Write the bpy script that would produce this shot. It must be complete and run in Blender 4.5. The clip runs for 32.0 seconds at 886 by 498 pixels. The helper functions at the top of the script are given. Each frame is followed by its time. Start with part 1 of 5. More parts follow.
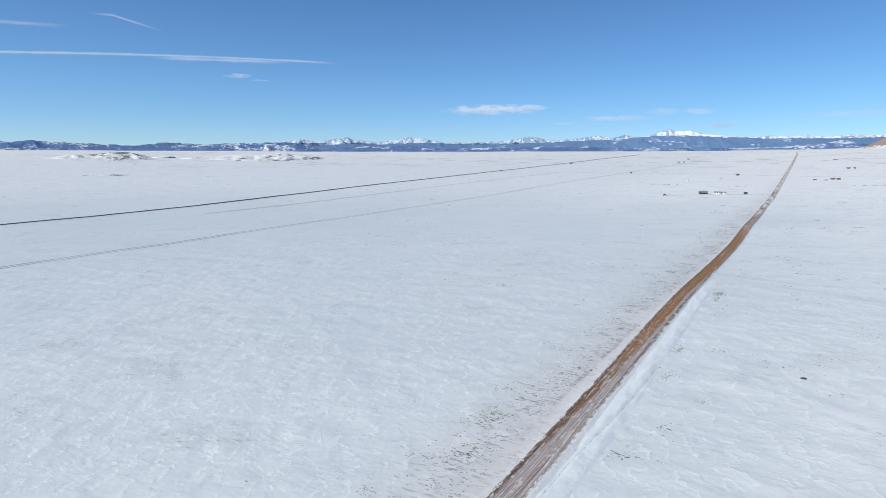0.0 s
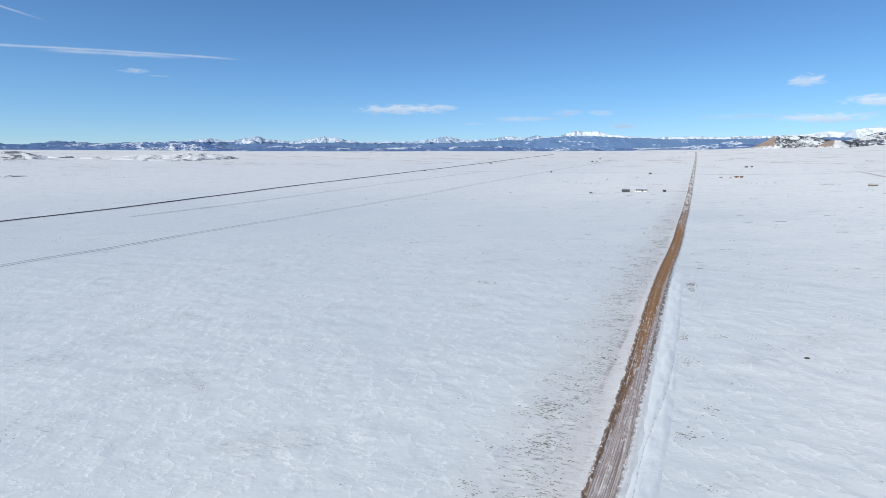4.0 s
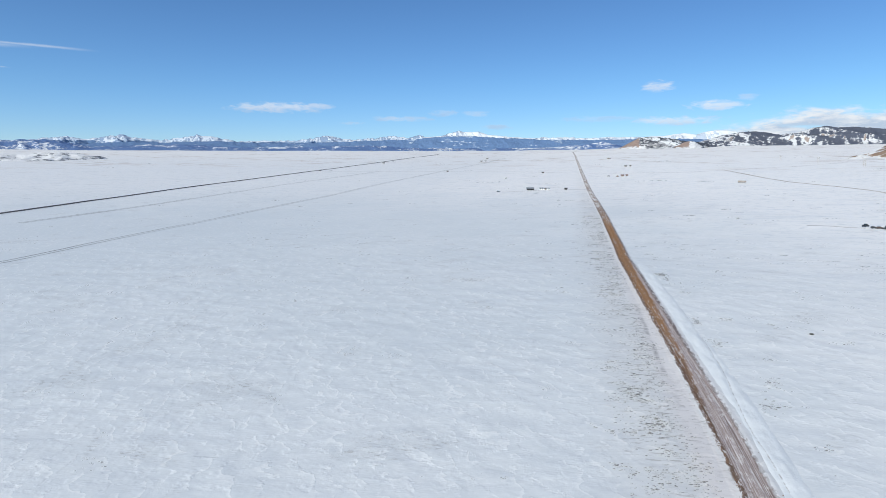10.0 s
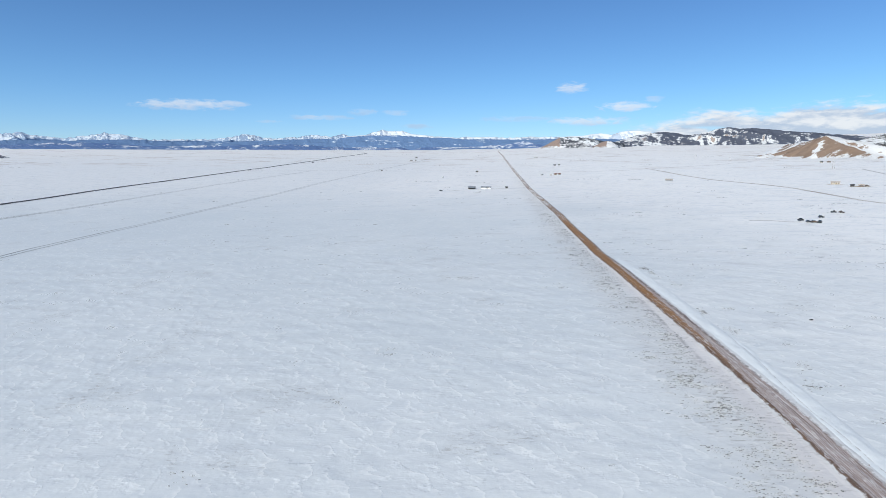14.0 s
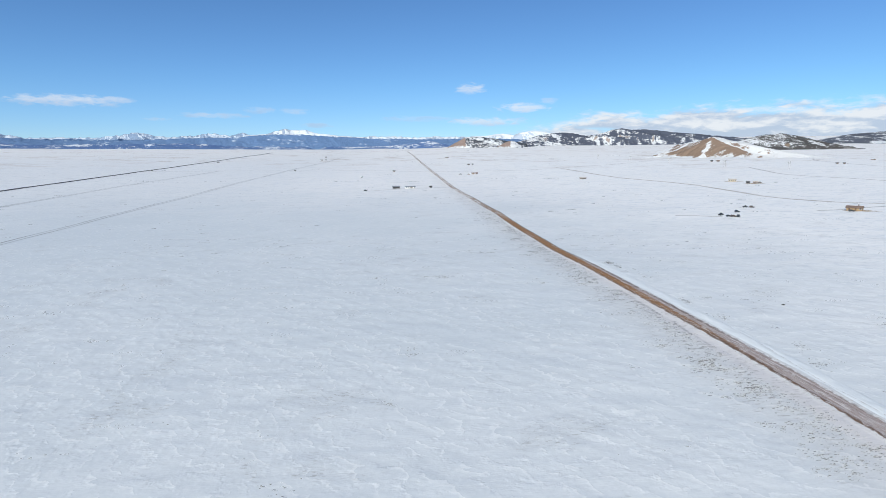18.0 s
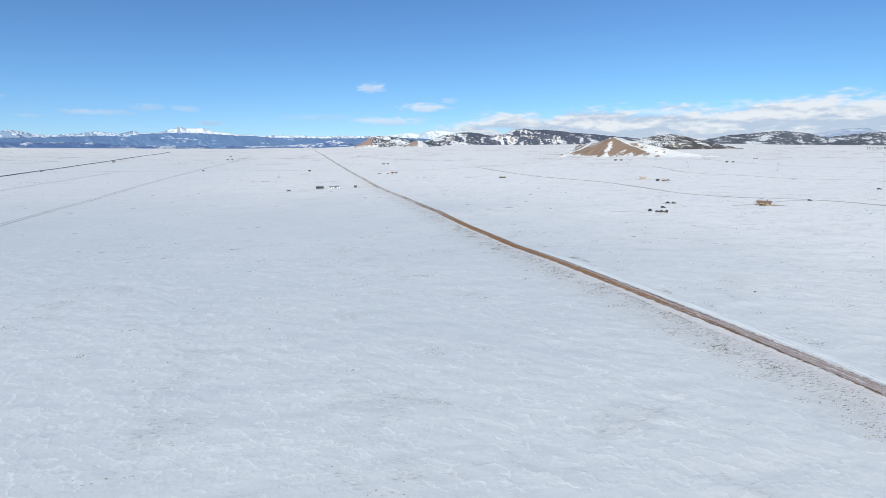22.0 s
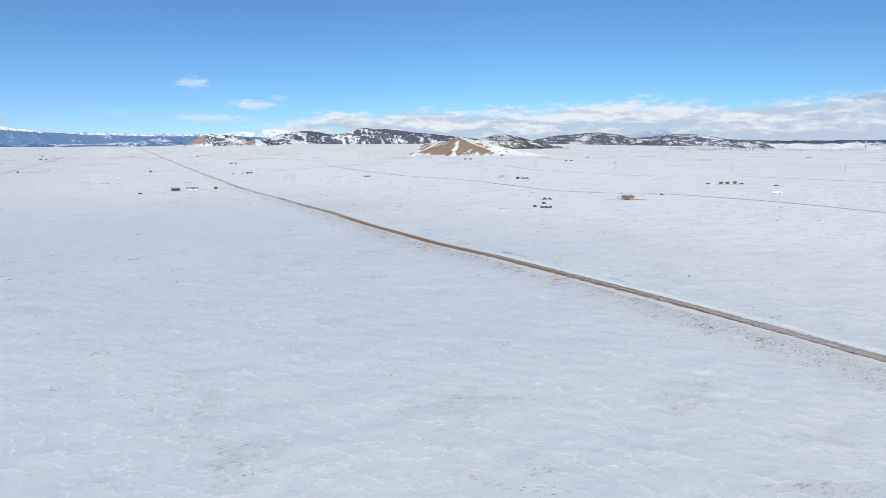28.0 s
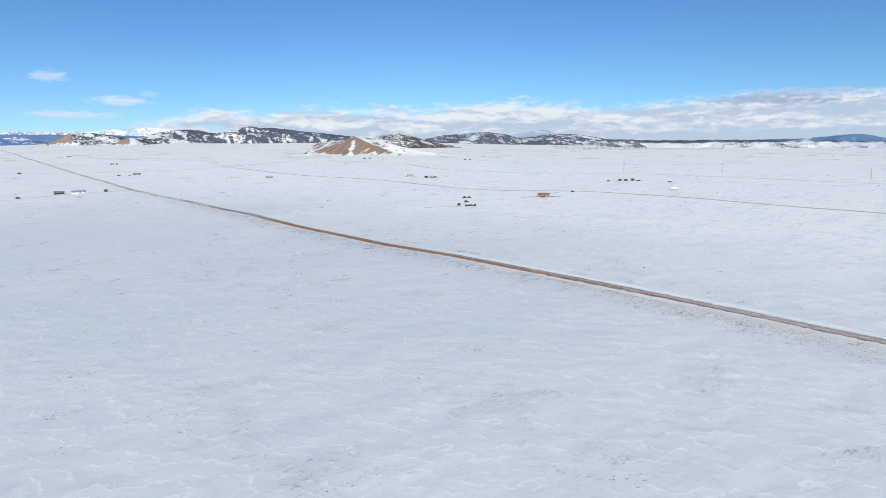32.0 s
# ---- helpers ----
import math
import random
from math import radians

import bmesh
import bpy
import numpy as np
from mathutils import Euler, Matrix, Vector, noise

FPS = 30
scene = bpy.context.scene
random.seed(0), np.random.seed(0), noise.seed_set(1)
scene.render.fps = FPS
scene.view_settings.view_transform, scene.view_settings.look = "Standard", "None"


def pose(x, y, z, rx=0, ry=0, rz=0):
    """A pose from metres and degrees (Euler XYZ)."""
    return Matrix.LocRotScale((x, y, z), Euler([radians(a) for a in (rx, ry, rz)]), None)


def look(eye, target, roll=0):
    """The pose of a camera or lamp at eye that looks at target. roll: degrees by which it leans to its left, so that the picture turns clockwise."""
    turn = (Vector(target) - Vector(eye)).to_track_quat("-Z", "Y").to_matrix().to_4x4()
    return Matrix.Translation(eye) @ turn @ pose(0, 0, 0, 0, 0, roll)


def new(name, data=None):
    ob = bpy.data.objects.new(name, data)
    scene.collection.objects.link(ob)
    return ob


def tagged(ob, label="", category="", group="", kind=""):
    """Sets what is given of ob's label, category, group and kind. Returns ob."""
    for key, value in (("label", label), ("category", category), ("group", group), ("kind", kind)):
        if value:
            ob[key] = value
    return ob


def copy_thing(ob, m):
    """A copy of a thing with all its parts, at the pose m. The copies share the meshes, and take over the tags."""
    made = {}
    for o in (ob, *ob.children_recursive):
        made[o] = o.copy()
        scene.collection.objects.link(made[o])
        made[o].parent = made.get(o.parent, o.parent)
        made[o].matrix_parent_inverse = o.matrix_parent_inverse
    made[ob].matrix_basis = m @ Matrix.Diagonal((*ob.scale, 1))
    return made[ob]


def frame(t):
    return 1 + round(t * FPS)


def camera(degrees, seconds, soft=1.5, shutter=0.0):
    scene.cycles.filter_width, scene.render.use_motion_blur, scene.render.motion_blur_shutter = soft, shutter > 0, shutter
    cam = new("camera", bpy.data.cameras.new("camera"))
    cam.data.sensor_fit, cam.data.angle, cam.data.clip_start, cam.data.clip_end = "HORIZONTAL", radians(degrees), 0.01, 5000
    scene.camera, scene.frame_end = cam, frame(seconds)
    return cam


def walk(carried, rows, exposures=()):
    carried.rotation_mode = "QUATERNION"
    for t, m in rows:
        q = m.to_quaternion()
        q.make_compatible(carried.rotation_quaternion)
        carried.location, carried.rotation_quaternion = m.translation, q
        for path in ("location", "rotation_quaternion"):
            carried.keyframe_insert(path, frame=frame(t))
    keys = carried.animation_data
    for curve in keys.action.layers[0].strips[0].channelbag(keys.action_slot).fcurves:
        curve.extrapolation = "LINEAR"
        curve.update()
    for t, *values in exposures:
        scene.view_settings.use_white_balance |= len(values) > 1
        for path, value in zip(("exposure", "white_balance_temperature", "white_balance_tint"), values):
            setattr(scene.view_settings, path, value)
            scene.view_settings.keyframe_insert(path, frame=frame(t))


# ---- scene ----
cam = camera(70.6, 32.0, 0.6)
PATH = [
    (0.0, 0.0, 0.0, 45.0, 81.619, 0.018, 30.374),
    (0.5, -2.58, -1.76, 45.01, 81.608, 0.029, 29.344),
    (1.0, -5.21, -3.5, 44.99, 81.607, 0.021, 28.335),
    (1.5, -7.94, -5.24, 44.97, 81.596, 0.023, 27.345),
    (2.0, -10.64, -6.89, 44.97, 81.583, 0.028, 26.445),
    (2.5, -13.47, -8.54, 44.94, 81.592, 0.021, 25.466),
    (3.0, -16.31, -10.11, 44.96, 81.572, 0.045, 24.446),
    (3.5, -19.22, -11.67, 44.98, 81.572, 0.039, 23.446),
    (5.5, -31.2, -17.42, 45.06, 81.584, -0.007, 19.518),
    (6.0, -34.25, -18.71, 45.12, 81.561, 0.022, 18.638),
    (6.5, -37.3, -19.99, 45.04, 81.579, 0.001, 17.759),
    (7.0, -40.39, -21.17, 45.14, 81.542, 0.009, 16.719),
    (7.5, -43.58, -22.31, 45.08, 81.555, 0.017, 15.69),
    (8.0, -46.73, -23.39, 45.09, 81.567, 0.007, 14.72),
    (8.5, -49.93, -24.41, 45.12, 81.553, -0.002, 13.901),
    (9.0, -53.15, -25.42, 45.1, 81.56, 0.0, 13.091),
    (9.5, -56.43, -26.36, 45.13, 81.557, -0.018, 12.272),
    (10.0, -59.66, -27.25, 45.13, 81.553, -0.005, 11.452),
    (10.5, -63.02, -28.1, 45.15, 81.543, 0.007, 10.542),
    (11.0, -66.4, -28.89, 45.18, 81.543, -0.01, 9.653),
    (11.5, -69.79, -29.6, 45.2, 81.512, -0.006, 8.783),
    (12.0, -73.17, -30.32, 45.18, 81.511, -0.002, 7.894),
    (12.5, -76.67, -30.99, 45.19, 81.513, 0.002, 6.964),
    (13.0, -80.13, -31.57, 45.17, 81.504, -0.013, 6.025),
    (13.5, -83.66, -32.1, 45.21, 81.493, 0.002, 5.155),
    (14.0, -87.24, -32.54, 45.2, 81.483, -0.032, 4.276),
    (14.5, -90.8, -32.96, 45.22, 81.486, -0.006, 3.296),
    (16.5, -105.11, -33.74, 45.23, 81.45, -0.028, -1.231),
    (17.0, -108.71, -33.83, 45.22, 81.458, -0.029, -2.371),
    (17.5, -112.28, -33.8, 45.21, 81.436, -0.029, -3.48),
    (18.0, -115.91, -33.69, 45.18, 81.453, -0.029, -4.579),
    (18.5, -119.54, -33.52, 45.19, 81.431, -0.007, -5.679),
    (19.0, -123.16, -33.27, 45.18, 81.437, -0.016, -6.728),
    (19.5, -126.8, -32.93, 45.17, 81.424, -0.023, -7.817),
    (20.0, -130.47, -32.5, 45.16, 81.429, -0.02, -8.877),
    (20.5, -134.14, -31.99, 45.19, 81.407, -0.016, -9.976),
    (21.0, -137.8, -31.36, 45.18, 81.414, -0.031, -11.096),
    (21.5, -141.42, -30.7, 45.14, 81.413, -0.025, -12.245),
    (22.0, -145.03, -29.97, 45.13, 81.402, -0.029, -13.404),
    (22.5, -148.62, -29.15, 45.12, 81.392, -0.021, -14.614),
    (23.0, -152.24, -28.24, 45.11, 81.387, -0.032, -15.953),
    (23.5, -155.78, -27.26, 45.1, 81.372, -0.021, -17.312),
    (24.0, -159.29, -26.18, 45.09, 81.366, -0.02, -18.652),
    (24.5, -162.81, -25.03, 45.11, 81.359, -0.007, -19.961),
    (25.0, -166.29, -23.77, 45.12, 81.367, 0.005, -21.14),
    (25.5, -169.71, -22.43, 45.12, 81.362, 0.006, -22.2),
    (27.5, -183.15, -16.24, 45.08, 81.346, -0.044, -27.068),
    (28.0, -186.39, -14.53, 45.1, 81.344, -0.037, -28.298),
    (28.5, -189.64, -12.69, 45.12, 81.341, -0.019, -29.517),
    (29.0, -192.79, -10.83, 45.12, 81.33, 0.001, -30.776),
    (29.5, -195.94, -8.85, 45.13, 81.321, 0.013, -32.146),
    (30.0, -199.01, -6.8, 45.13, 81.32, 0.045, -33.485),
    (30.5, -202.06, -4.67, 45.14, 81.317, 0.057, -34.744),
    (31.0, -205.07, -2.48, 45.14, 81.302, 0.069, -35.954),
    (31.5, -208.0, -0.19, 45.15, 81.289, 0.083, -37.253),
    (32.0, -210.85, 2.18, 45.14, 81.275, 0.088, -38.533),
]
walk(cam, [(t, pose(*m)) for t, *m in PATH])

# ---- world, sun ----
SUN_AZ, SUN_EL = -152.0, 33.0          # where the sun stands: degrees clockwise from +y, degrees up
world = bpy.data.worlds.new("world")
scene.world = world
world.use_nodes = True
SKY_STRENGTH = 0.101


class Net:
    """Short hand for building node trees."""

    def __init__(self, tree):
        self.t = tree

    def node(self, kind, **settings):
        n = self.t.nodes.new(kind)
        for k, v in settings.items():
            setattr(n, k, v)
        return n

    def link(self, a, b):
        self.t.links.new(a, b)

    def put(self, socket, v):
        if isinstance(v, bpy.types.NodeSocket):
            self.link(v, socket)
        elif v is not None:
            socket.default_value = v

    def math(self, op, a, b=None, c=None, clamp=False):
        n = self.node("ShaderNodeMath", operation=op, use_clamp=clamp)
        for i, v in enumerate((a, b, c)):
            self.put(n.inputs[i], v)
        return n.outputs[0]

    def ramp(self, v, lo, hi, a=0.0, b=1.0, smooth=True):
        n = self.node("ShaderNodeMapRange", interpolation_type="SMOOTHSTEP" if smooth else "LINEAR", clamp=True)
        for i, x in enumerate((v, lo, hi, a, b)):
            self.put(n.inputs[i], x)
        return n.outputs[0]

    def mix(self, f, a, b):
        n = self.node("ShaderNodeMix", data_type="RGBA")
        self.put(n.inputs[0], f)
        for i, v in ((6, a), (7, b)):
            self.put(n.inputs[i], (*v, 1.0) if isinstance(v, tuple) and len(v) == 3 else v)
        return n.outputs[2]

    def noise(self, co, scale, detail=3.0, rough=0.55, warp=0.0):
        n = self.node("ShaderNodeTexNoise")
        self.put(n.inputs["Vector"], co)
        n.inputs["Scale"].default_value, n.inputs["Detail"].default_value = scale, detail
        n.inputs["Roughness"].default_value, n.inputs["Distortion"].default_value = rough, warp
        return n.outputs[0]

    def scaled(self, co, x, y, z, turn=0.0):
        n = self.node("ShaderNodeMapping")
        self.put(n.inputs[0], co)
        n.inputs["Scale"].default_value = (x, y, z)
        n.inputs["Rotation"].default_value = (0, 0, radians(turn))
        return n.outputs[0]


def make_sky():
    w = Net(world.node_tree)
    for n in list(w.t.nodes):
        w.t.nodes.remove(n)
    sky = w.node("ShaderNodeTexSky", sky_type="NISHITA", sun_disc=False, sun_elevation=radians(SUN_EL),
                 sun_rotation=radians(SUN_AZ), altitude=2900.0, air_density=1.0, dust_density=0.25, ozone_density=2.5)
    co = w.node("ShaderNodeTexCoord").outputs["Generated"]
    xyz = w.node("ShaderNodeSeparateXYZ")
    w.link(co, xyz.inputs[0])
    az = w.math("MULTIPLY", w.math("ARCTAN2", xyz.outputs[0], xyz.outputs[1]), 57.2958)
    el = w.math("MULTIPLY", w.math("ARCSINE", xyz.outputs[2]), 57.2958)
    flat = w.node("ShaderNodeCombineXYZ")
    w.link(az, flat.inputs[0])
    w.link(w.math("MULTIPLY", el, 3.2), flat.inputs[1])
    n1 = w.noise(flat.outputs[0], 0.13, 6.0, 0.55, 0.4)
    n2 = w.noise(flat.outputs[0], 0.55, 5.0, 0.6, 0.3)
    n3 = w.noise(w.scaled(flat.outputs[0], 0.5, 0.8, 1.0), 0.3, 5.0, 0.52, 0.3)
    n5 = w.noise(flat.outputs[0], 1.1, 6.0, 0.62, 0.5)
    # the long bank of cloud over the hills
    top = w.math("MINIMUM", w.ramp(az, 3.0, 26.0, 1.9, 3.9), w.ramp(az, 80.0, 150.0, 4.1, 0.5))
    top = w.math("ADD", top, w.ramp(az, 28.0, 44.0, 0.0, 0.5))
    lump = w.math("ADD", w.math("MULTIPLY", w.math("SUBTRACT", n1, 0.5), 3.4), w.math("ADD", w.math("MULTIPLY", w.math("SUBTRACT", n2, 0.5), 1.2), w.math("MULTIPLY", w.math("SUBTRACT", n5, 0.5), 1.0)))
    bank = w.ramp(w.math("ADD", w.math("SUBTRACT", top, el), lump), -0.3, 0.75)
    bank = w.math("MULTIPLY", bank, w.ramp(az, 3.0, 17.0))
    holes = w.ramp(w.math("ADD", n3, w.ramp(az, 8.0, 30.0, -0.06, 0.26)), 0.36, 0.56)
    bank = w.math("MULTIPLY", bank, holes)
    above = w.node("ShaderNodeVectorMath", operation="ADD")
    w.link(flat.outputs[0], above.inputs[0])
    above.inputs[1].default_value = (-0.5, 1.5, 0.0)
    n4 = w.noise(w.scaled(above.outputs[0], 0.5, 0.8, 1.0), 0.3, 5.0, 0.52, 0.3)
    puff = w.math("ADD", w.math("MULTIPLY", w.math("SUBTRACT", n3, n4), 1.5), w.math("MULTIPLY", w.math("SUBTRACT", el, 2.9), 0.13))
    puff = w.math("ADD", puff, w.math("ADD", w.math("MULTIPLY", w.math("SUBTRACT", n2, 0.5), 1.3), w.math("MULTIPLY", w.math("SUBTRACT", n5, 0.5), 0.6)))
    puff = w.math("SUBTRACT", puff, w.ramp(az, 42.0, 70.0, 0.0, 0.16))
    light = w.ramp(puff, -0.32, 0.30)
    colour = w.mix(light, (0.50, 0.595, 0.74), (0.83, 0.86, 0.90))
    cover = w.math("MULTIPLY", bank, 0.94)
    # small clouds: azimuth, elevation, half width, half height, strength, brightness
    for a, e, wa, we, s, lum in ((-26.0, 4.15, 3.6, 0.42, 1.0, 0.86), (-22.4, 4.3, 1.4, 0.25, 0.8, 0.8), (-15.2, 3.3, 2.6, 0.22, 0.7, 0.6),
                                 (-11.4, 3.8, 1.2, 0.28, 0.55, 0.62), (-8.6, 3.75, 1.2, 0.24, 0.5, 0.62), (-6.6, 2.6, 1.3, 0.22, 0.7, 0.5),
                                 (-19.6, 2.9, 0.9, 0.12, 0.6, 0.5), (7.1, 5.85, 1.2, 0.45, 0.9, 0.88), (11.7, 4.15, 2.0, 0.42, 1.0, 0.9),
                                 (14.0, 4.7, 0.9, 0.25, 0.55, 0.85), (8.7, 2.95, 3.4, 0.36, 1.0, 0.85), (2.5, 3.2, 3.0, 0.25, 0.45, 0.6),
                                 (66.8, 4.35, 5.2, 0.6, 1.35, 0.45), (-48.0, 6.75, 0.9, 0.18, 0.55, 0.8), (-46.5, 6.45, 0.9, 0.07, 0.4, 0.8)):
        dx = w.math("DIVIDE", w.math("SUBTRACT", az, a), wa)
        dy = w.math("DIVIDE", w.math("SUBTRACT", el, e), we)
        d = w.math("ADD", w.math("MULTIPLY", dx, dx), w.math("MULTIPLY", dy, dy))
        m = w.ramp(w.math("ADD", d, w.math("ADD", w.math("MULTIPLY", w.math("SUBTRACT", n2, 0.5), 2.6), w.math("MULTIPLY", w.math("SUBTRACT", n5, 0.5), 3.4))), 1.6, -0.35)
        m = w.math("MULTIPLY", m, s * 0.64)
        shade = w.ramp(dy, -0.8, 0.5, lum * 0.86, lum * 1.02)
        col = w.node("ShaderNodeCombineColor")
        w.link(w.math("MULTIPLY", shade, 0.97 if lum > 0.46 else 0.88), col.inputs[0])
        w.link(shade, col.inputs[1])
        w.link(w.math("ADD", w.math("MULTIPLY", shade, 0.72), 0.3), col.inputs[2])
        colour = w.mix(m, colour, col.outputs[0])
        cover = w.math("MAXIMUM", cover, m)
    # contrails: azimuth and elevation of both ends, half thickness, strength
    for a0, e0, a1, e1, th, s in ((-66.0, 7.45, -39.0, 8.02, 0.14, 0.34), (-57.2, 10.85, -53.2, 9.85, 0.12, 0.35), (-66.0, 9.6, -59.6, 9.82, 0.2, 0.2),
                                  (-53.0, 7.95, -43.0, 8.05, 0.22, 0.3)):
        k = w.ramp(az, a0, a1, e0, e1, False)
        bow = w.math("MULTIPLY", w.math("MULTIPLY", w.math("SUBTRACT", az, a0), w.math("SUBTRACT", a1, az)), 0.0022 if a1 - a0 > 20 else 0.0)
        d = w.math("ABSOLUTE", w.math("SUBTRACT", w.math("SUBTRACT", el, bow), k))
        d = w.math("ADD", d, w.math("MULTIPLY", w.math("SUBTRACT", n2, 0.5), th))
        m = w.ramp(d, th, 0.0)
        m = w.math("MULTIPLY", m, w.math("MULTIPLY", w.ramp(az, a0 - 2, a0 + 1.0), w.ramp(az, a1, a1 - 4.0)))
        m = w.math("MULTIPLY", m, s)
        colour = w.mix(m, colour, (0.85, 0.9, 0.97))
        cover = w.math("MAXIMUM", cover, m)
    scl = w.node("ShaderNodeVectorMath", operation="SCALE")
    w.link(sky.outputs[0], scl.inputs[0])
    scl.inputs["Scale"].default_value = SKY_STRENGTH
    tint = w.node("ShaderNodeMix", data_type="RGBA", blend_type="MULTIPLY")
    tint.inputs[0].default_value = 1.0
    w.link(scl.outputs[0], tint.inputs[6])
    w.link(w.mix(w.ramp(el, 0.0, 7.0), (0.655, 0.875, 1.155), (0.640, 0.935, 1.18)), tint.inputs[7])
    # a little deeper to the north, a little greener to the east
    north = w.math("MULTIPLY", w.ramp(az, -40.0, -2.0), w.ramp(az, 40.0, 12.0))
    clear = w.mix(w.math("MULTIPLY", north, 0.08), tint.outputs[2], (0.0, 0.0, 0.0))
    east = w.node("ShaderNodeMix", data_type="RGBA", blend_type="MULTIPLY")
    w.link(w.math("MULTIPLY", w.ramp(az, -20.0, 40.0), w.ramp(el, 14.0, 2.0)), east.inputs[0])
    w.link(clear, east.inputs[6])
    east.inputs[7].default_value = (1.02, 1.01, 0.92, 1.0)
    west = w.node("ShaderNodeMix", data_type="RGBA", blend_type="MULTIPLY")
    w.link(w.ramp(az, -26.0, -62.0), west.inputs[0])
    w.link(east.outputs[2], west.inputs[6])
    west.inputs[7].default_value = (1.16, 1.12, 1.08, 1.0)
    final = w.mix(cover, west.outputs[2], colour)
    bg = w.node("ShaderNodeBackground")
    w.link(final, bg.inputs[0])
    bg.inputs[1].default_value = 1.0
    out = w.node("ShaderNodeOutputWorld")
    w.link(bg.outputs[0], out.inputs[0])


make_sky()
sun = new("sun", bpy.data.lights.new("sun", "SUN"))
sun.data.energy, sun.data.angle, sun.data.color = 4.1, radians(0.53), (1.0, 0.975, 0.82)
SUN_DIR = Vector((math.sin(radians(SUN_AZ)) * math.cos(radians(SUN_EL)), math.cos(radians(SUN_AZ)) * math.cos(radians(SUN_EL)), math.sin(radians(SUN_EL))))
sun.matrix_world = look((0, 0, 300), Vector((0, 0, 300)) - SUN_DIR)

# ---- the lie of the land ----
ROAD_X = -33.6
rng = np.random.default_rng(7)
TABLE = rng.random((256, 256))


def vnoise(x, y):
    xi, yi = np.floor(x).astype(int), np.floor(y).astype(int)
    fx, fy = x - xi, y - yi
    fx, fy = fx * fx * (3 - 2 * fx), fy * fy * (3 - 2 * fy)
    a, b = TABLE[xi & 255, yi & 255], TABLE[(xi + 1) & 255, yi & 255]
    c, d = TABLE[xi & 255, (yi + 1) & 255], TABLE[(xi + 1) & 255, (yi + 1) & 255]
    return (a * (1 - fx) + b * fx) * (1 - fy) + (c * (1 - fx) + d * fx) * fy - 0.5


def fbm(x, y, octaves=4, gain=0.5):
    s, g = 0.0, 1.0
    for i in range(octaves):
        s = s + g * vnoise(x * 2.03 ** i + 17.3 * i, y * 2.03 ** i - 9.1 * i)
        g *= gain
    return s


def ridged(x, y, octaves=4):
    s, g = 0.0, 1.0
    for i in range(octaves):
        s = s + g * (0.5 - 2.0 * np.abs(vnoise(x * 2.1 ** i + 7.7 * i, y * 2.1 ** i + 3.1 * i)))
        g *= 0.5
    return s


def sstep(a, b, v):
    k = np.clip((v - a) / (b - a), 0, 1)
    return k * k * (3 - 2 * k)


def track_x(y):
    """The middle of the dirt track, by distance north."""
    return np.interp(y, (-600, 60, 85, 146, 205, 273, 373, 594, 1050, 2340, 2700), (-32.4, -32.6, -32.3, -33.2, -34.0, -34.3, -33.5, -34.4, -37.6, -47.0, -54.0))


def dip(y):
    """Hollows and rises of the plain along the track."""
    return np.interp(y, (-200, 55, 104, 160, 219, 273, 330, 378, 440, 491, 595, 700, 816, 987, 1284, 2000, 2700), (0, -0.2, 0.2, 0.35, 0.35, -0.85, -1.0, -0.7, 0.4, 1.1, 1.5, 0.6, -0.3, -0.75, -2.0, -1.5, 0.0))


def lie(x, y):
    """The broad height of the plain: a gentle rise to the east, a shallow bowl, a long rise to the hills."""
    x, y = np.asarray(x, float), np.asarray(y, float)
    r, a = np.hypot(x, y), np.degrees(np.arctan2(x, y))
    u = np.where(r > 2400, r - 700, 60 * np.log1p(np.exp(np.minimum(30, (r - 700) / 60))))
    k = sstep(0, 18, a) * (1 - sstep(110, 175, a))
    inner = np.clip(x, -250, 550)
    level = 0.028 * (inner + 80 * np.tanh((x - inner) / 80))
    flat = np.where(u > 2400, 2400 + 800 * (1 - np.exp(-np.maximum(0, u - 2400) / 800)), u)
    west = sstep(-36, -50, a)
    level = level - 9.0 * west * np.exp(-((r - 3250) / 450) ** 2) + 4.0 * west * sstep(3500, 4000, r) - 7.0 * (1 - sstep(-8, 0, a)) * sstep(3200, 3900, r)
    level = level - 12.0 * sstep(-4, 1, a) * (1 - sstep(10, 13, a)) * sstep(2700, 3350, r)
    level = level - 11.0 * sstep(46, 54, a) * (1 - sstep(95, 120, a)) * sstep(2900, 3700, r)
    return level + 0.0315 * (1 - k) * flat + 0.019 * k * u + 3.5e-6 * np.exp(-((a - 28) / 24) ** 2) * u * u * sstep(-6, 10, a)


def drift_steps(x, y):
    """Scalloped steps of wind-packed snow, their lips running north-north-west, broken into short crescents."""
    wx = x + 3.4 * fbm(x / 9 + 5, y / 9, 3) + 1.1 * fbm(x / 2.8, y / 2.8 + 9, 2)
    wy = y + 3.4 * fbm(x / 9, y / 9 + 13, 3)
    p = (wx * 0.80 + wy * 0.60) / 6.0
    fall = p - np.floor(p)
    step = np.where(fall < 0.86, fall / 0.86, (1 - fall) / 0.14)
    there = sstep(-0.10, 0.16, fbm(x / 14 + 31, y / 14, 3))
    return 0.07 * step * there


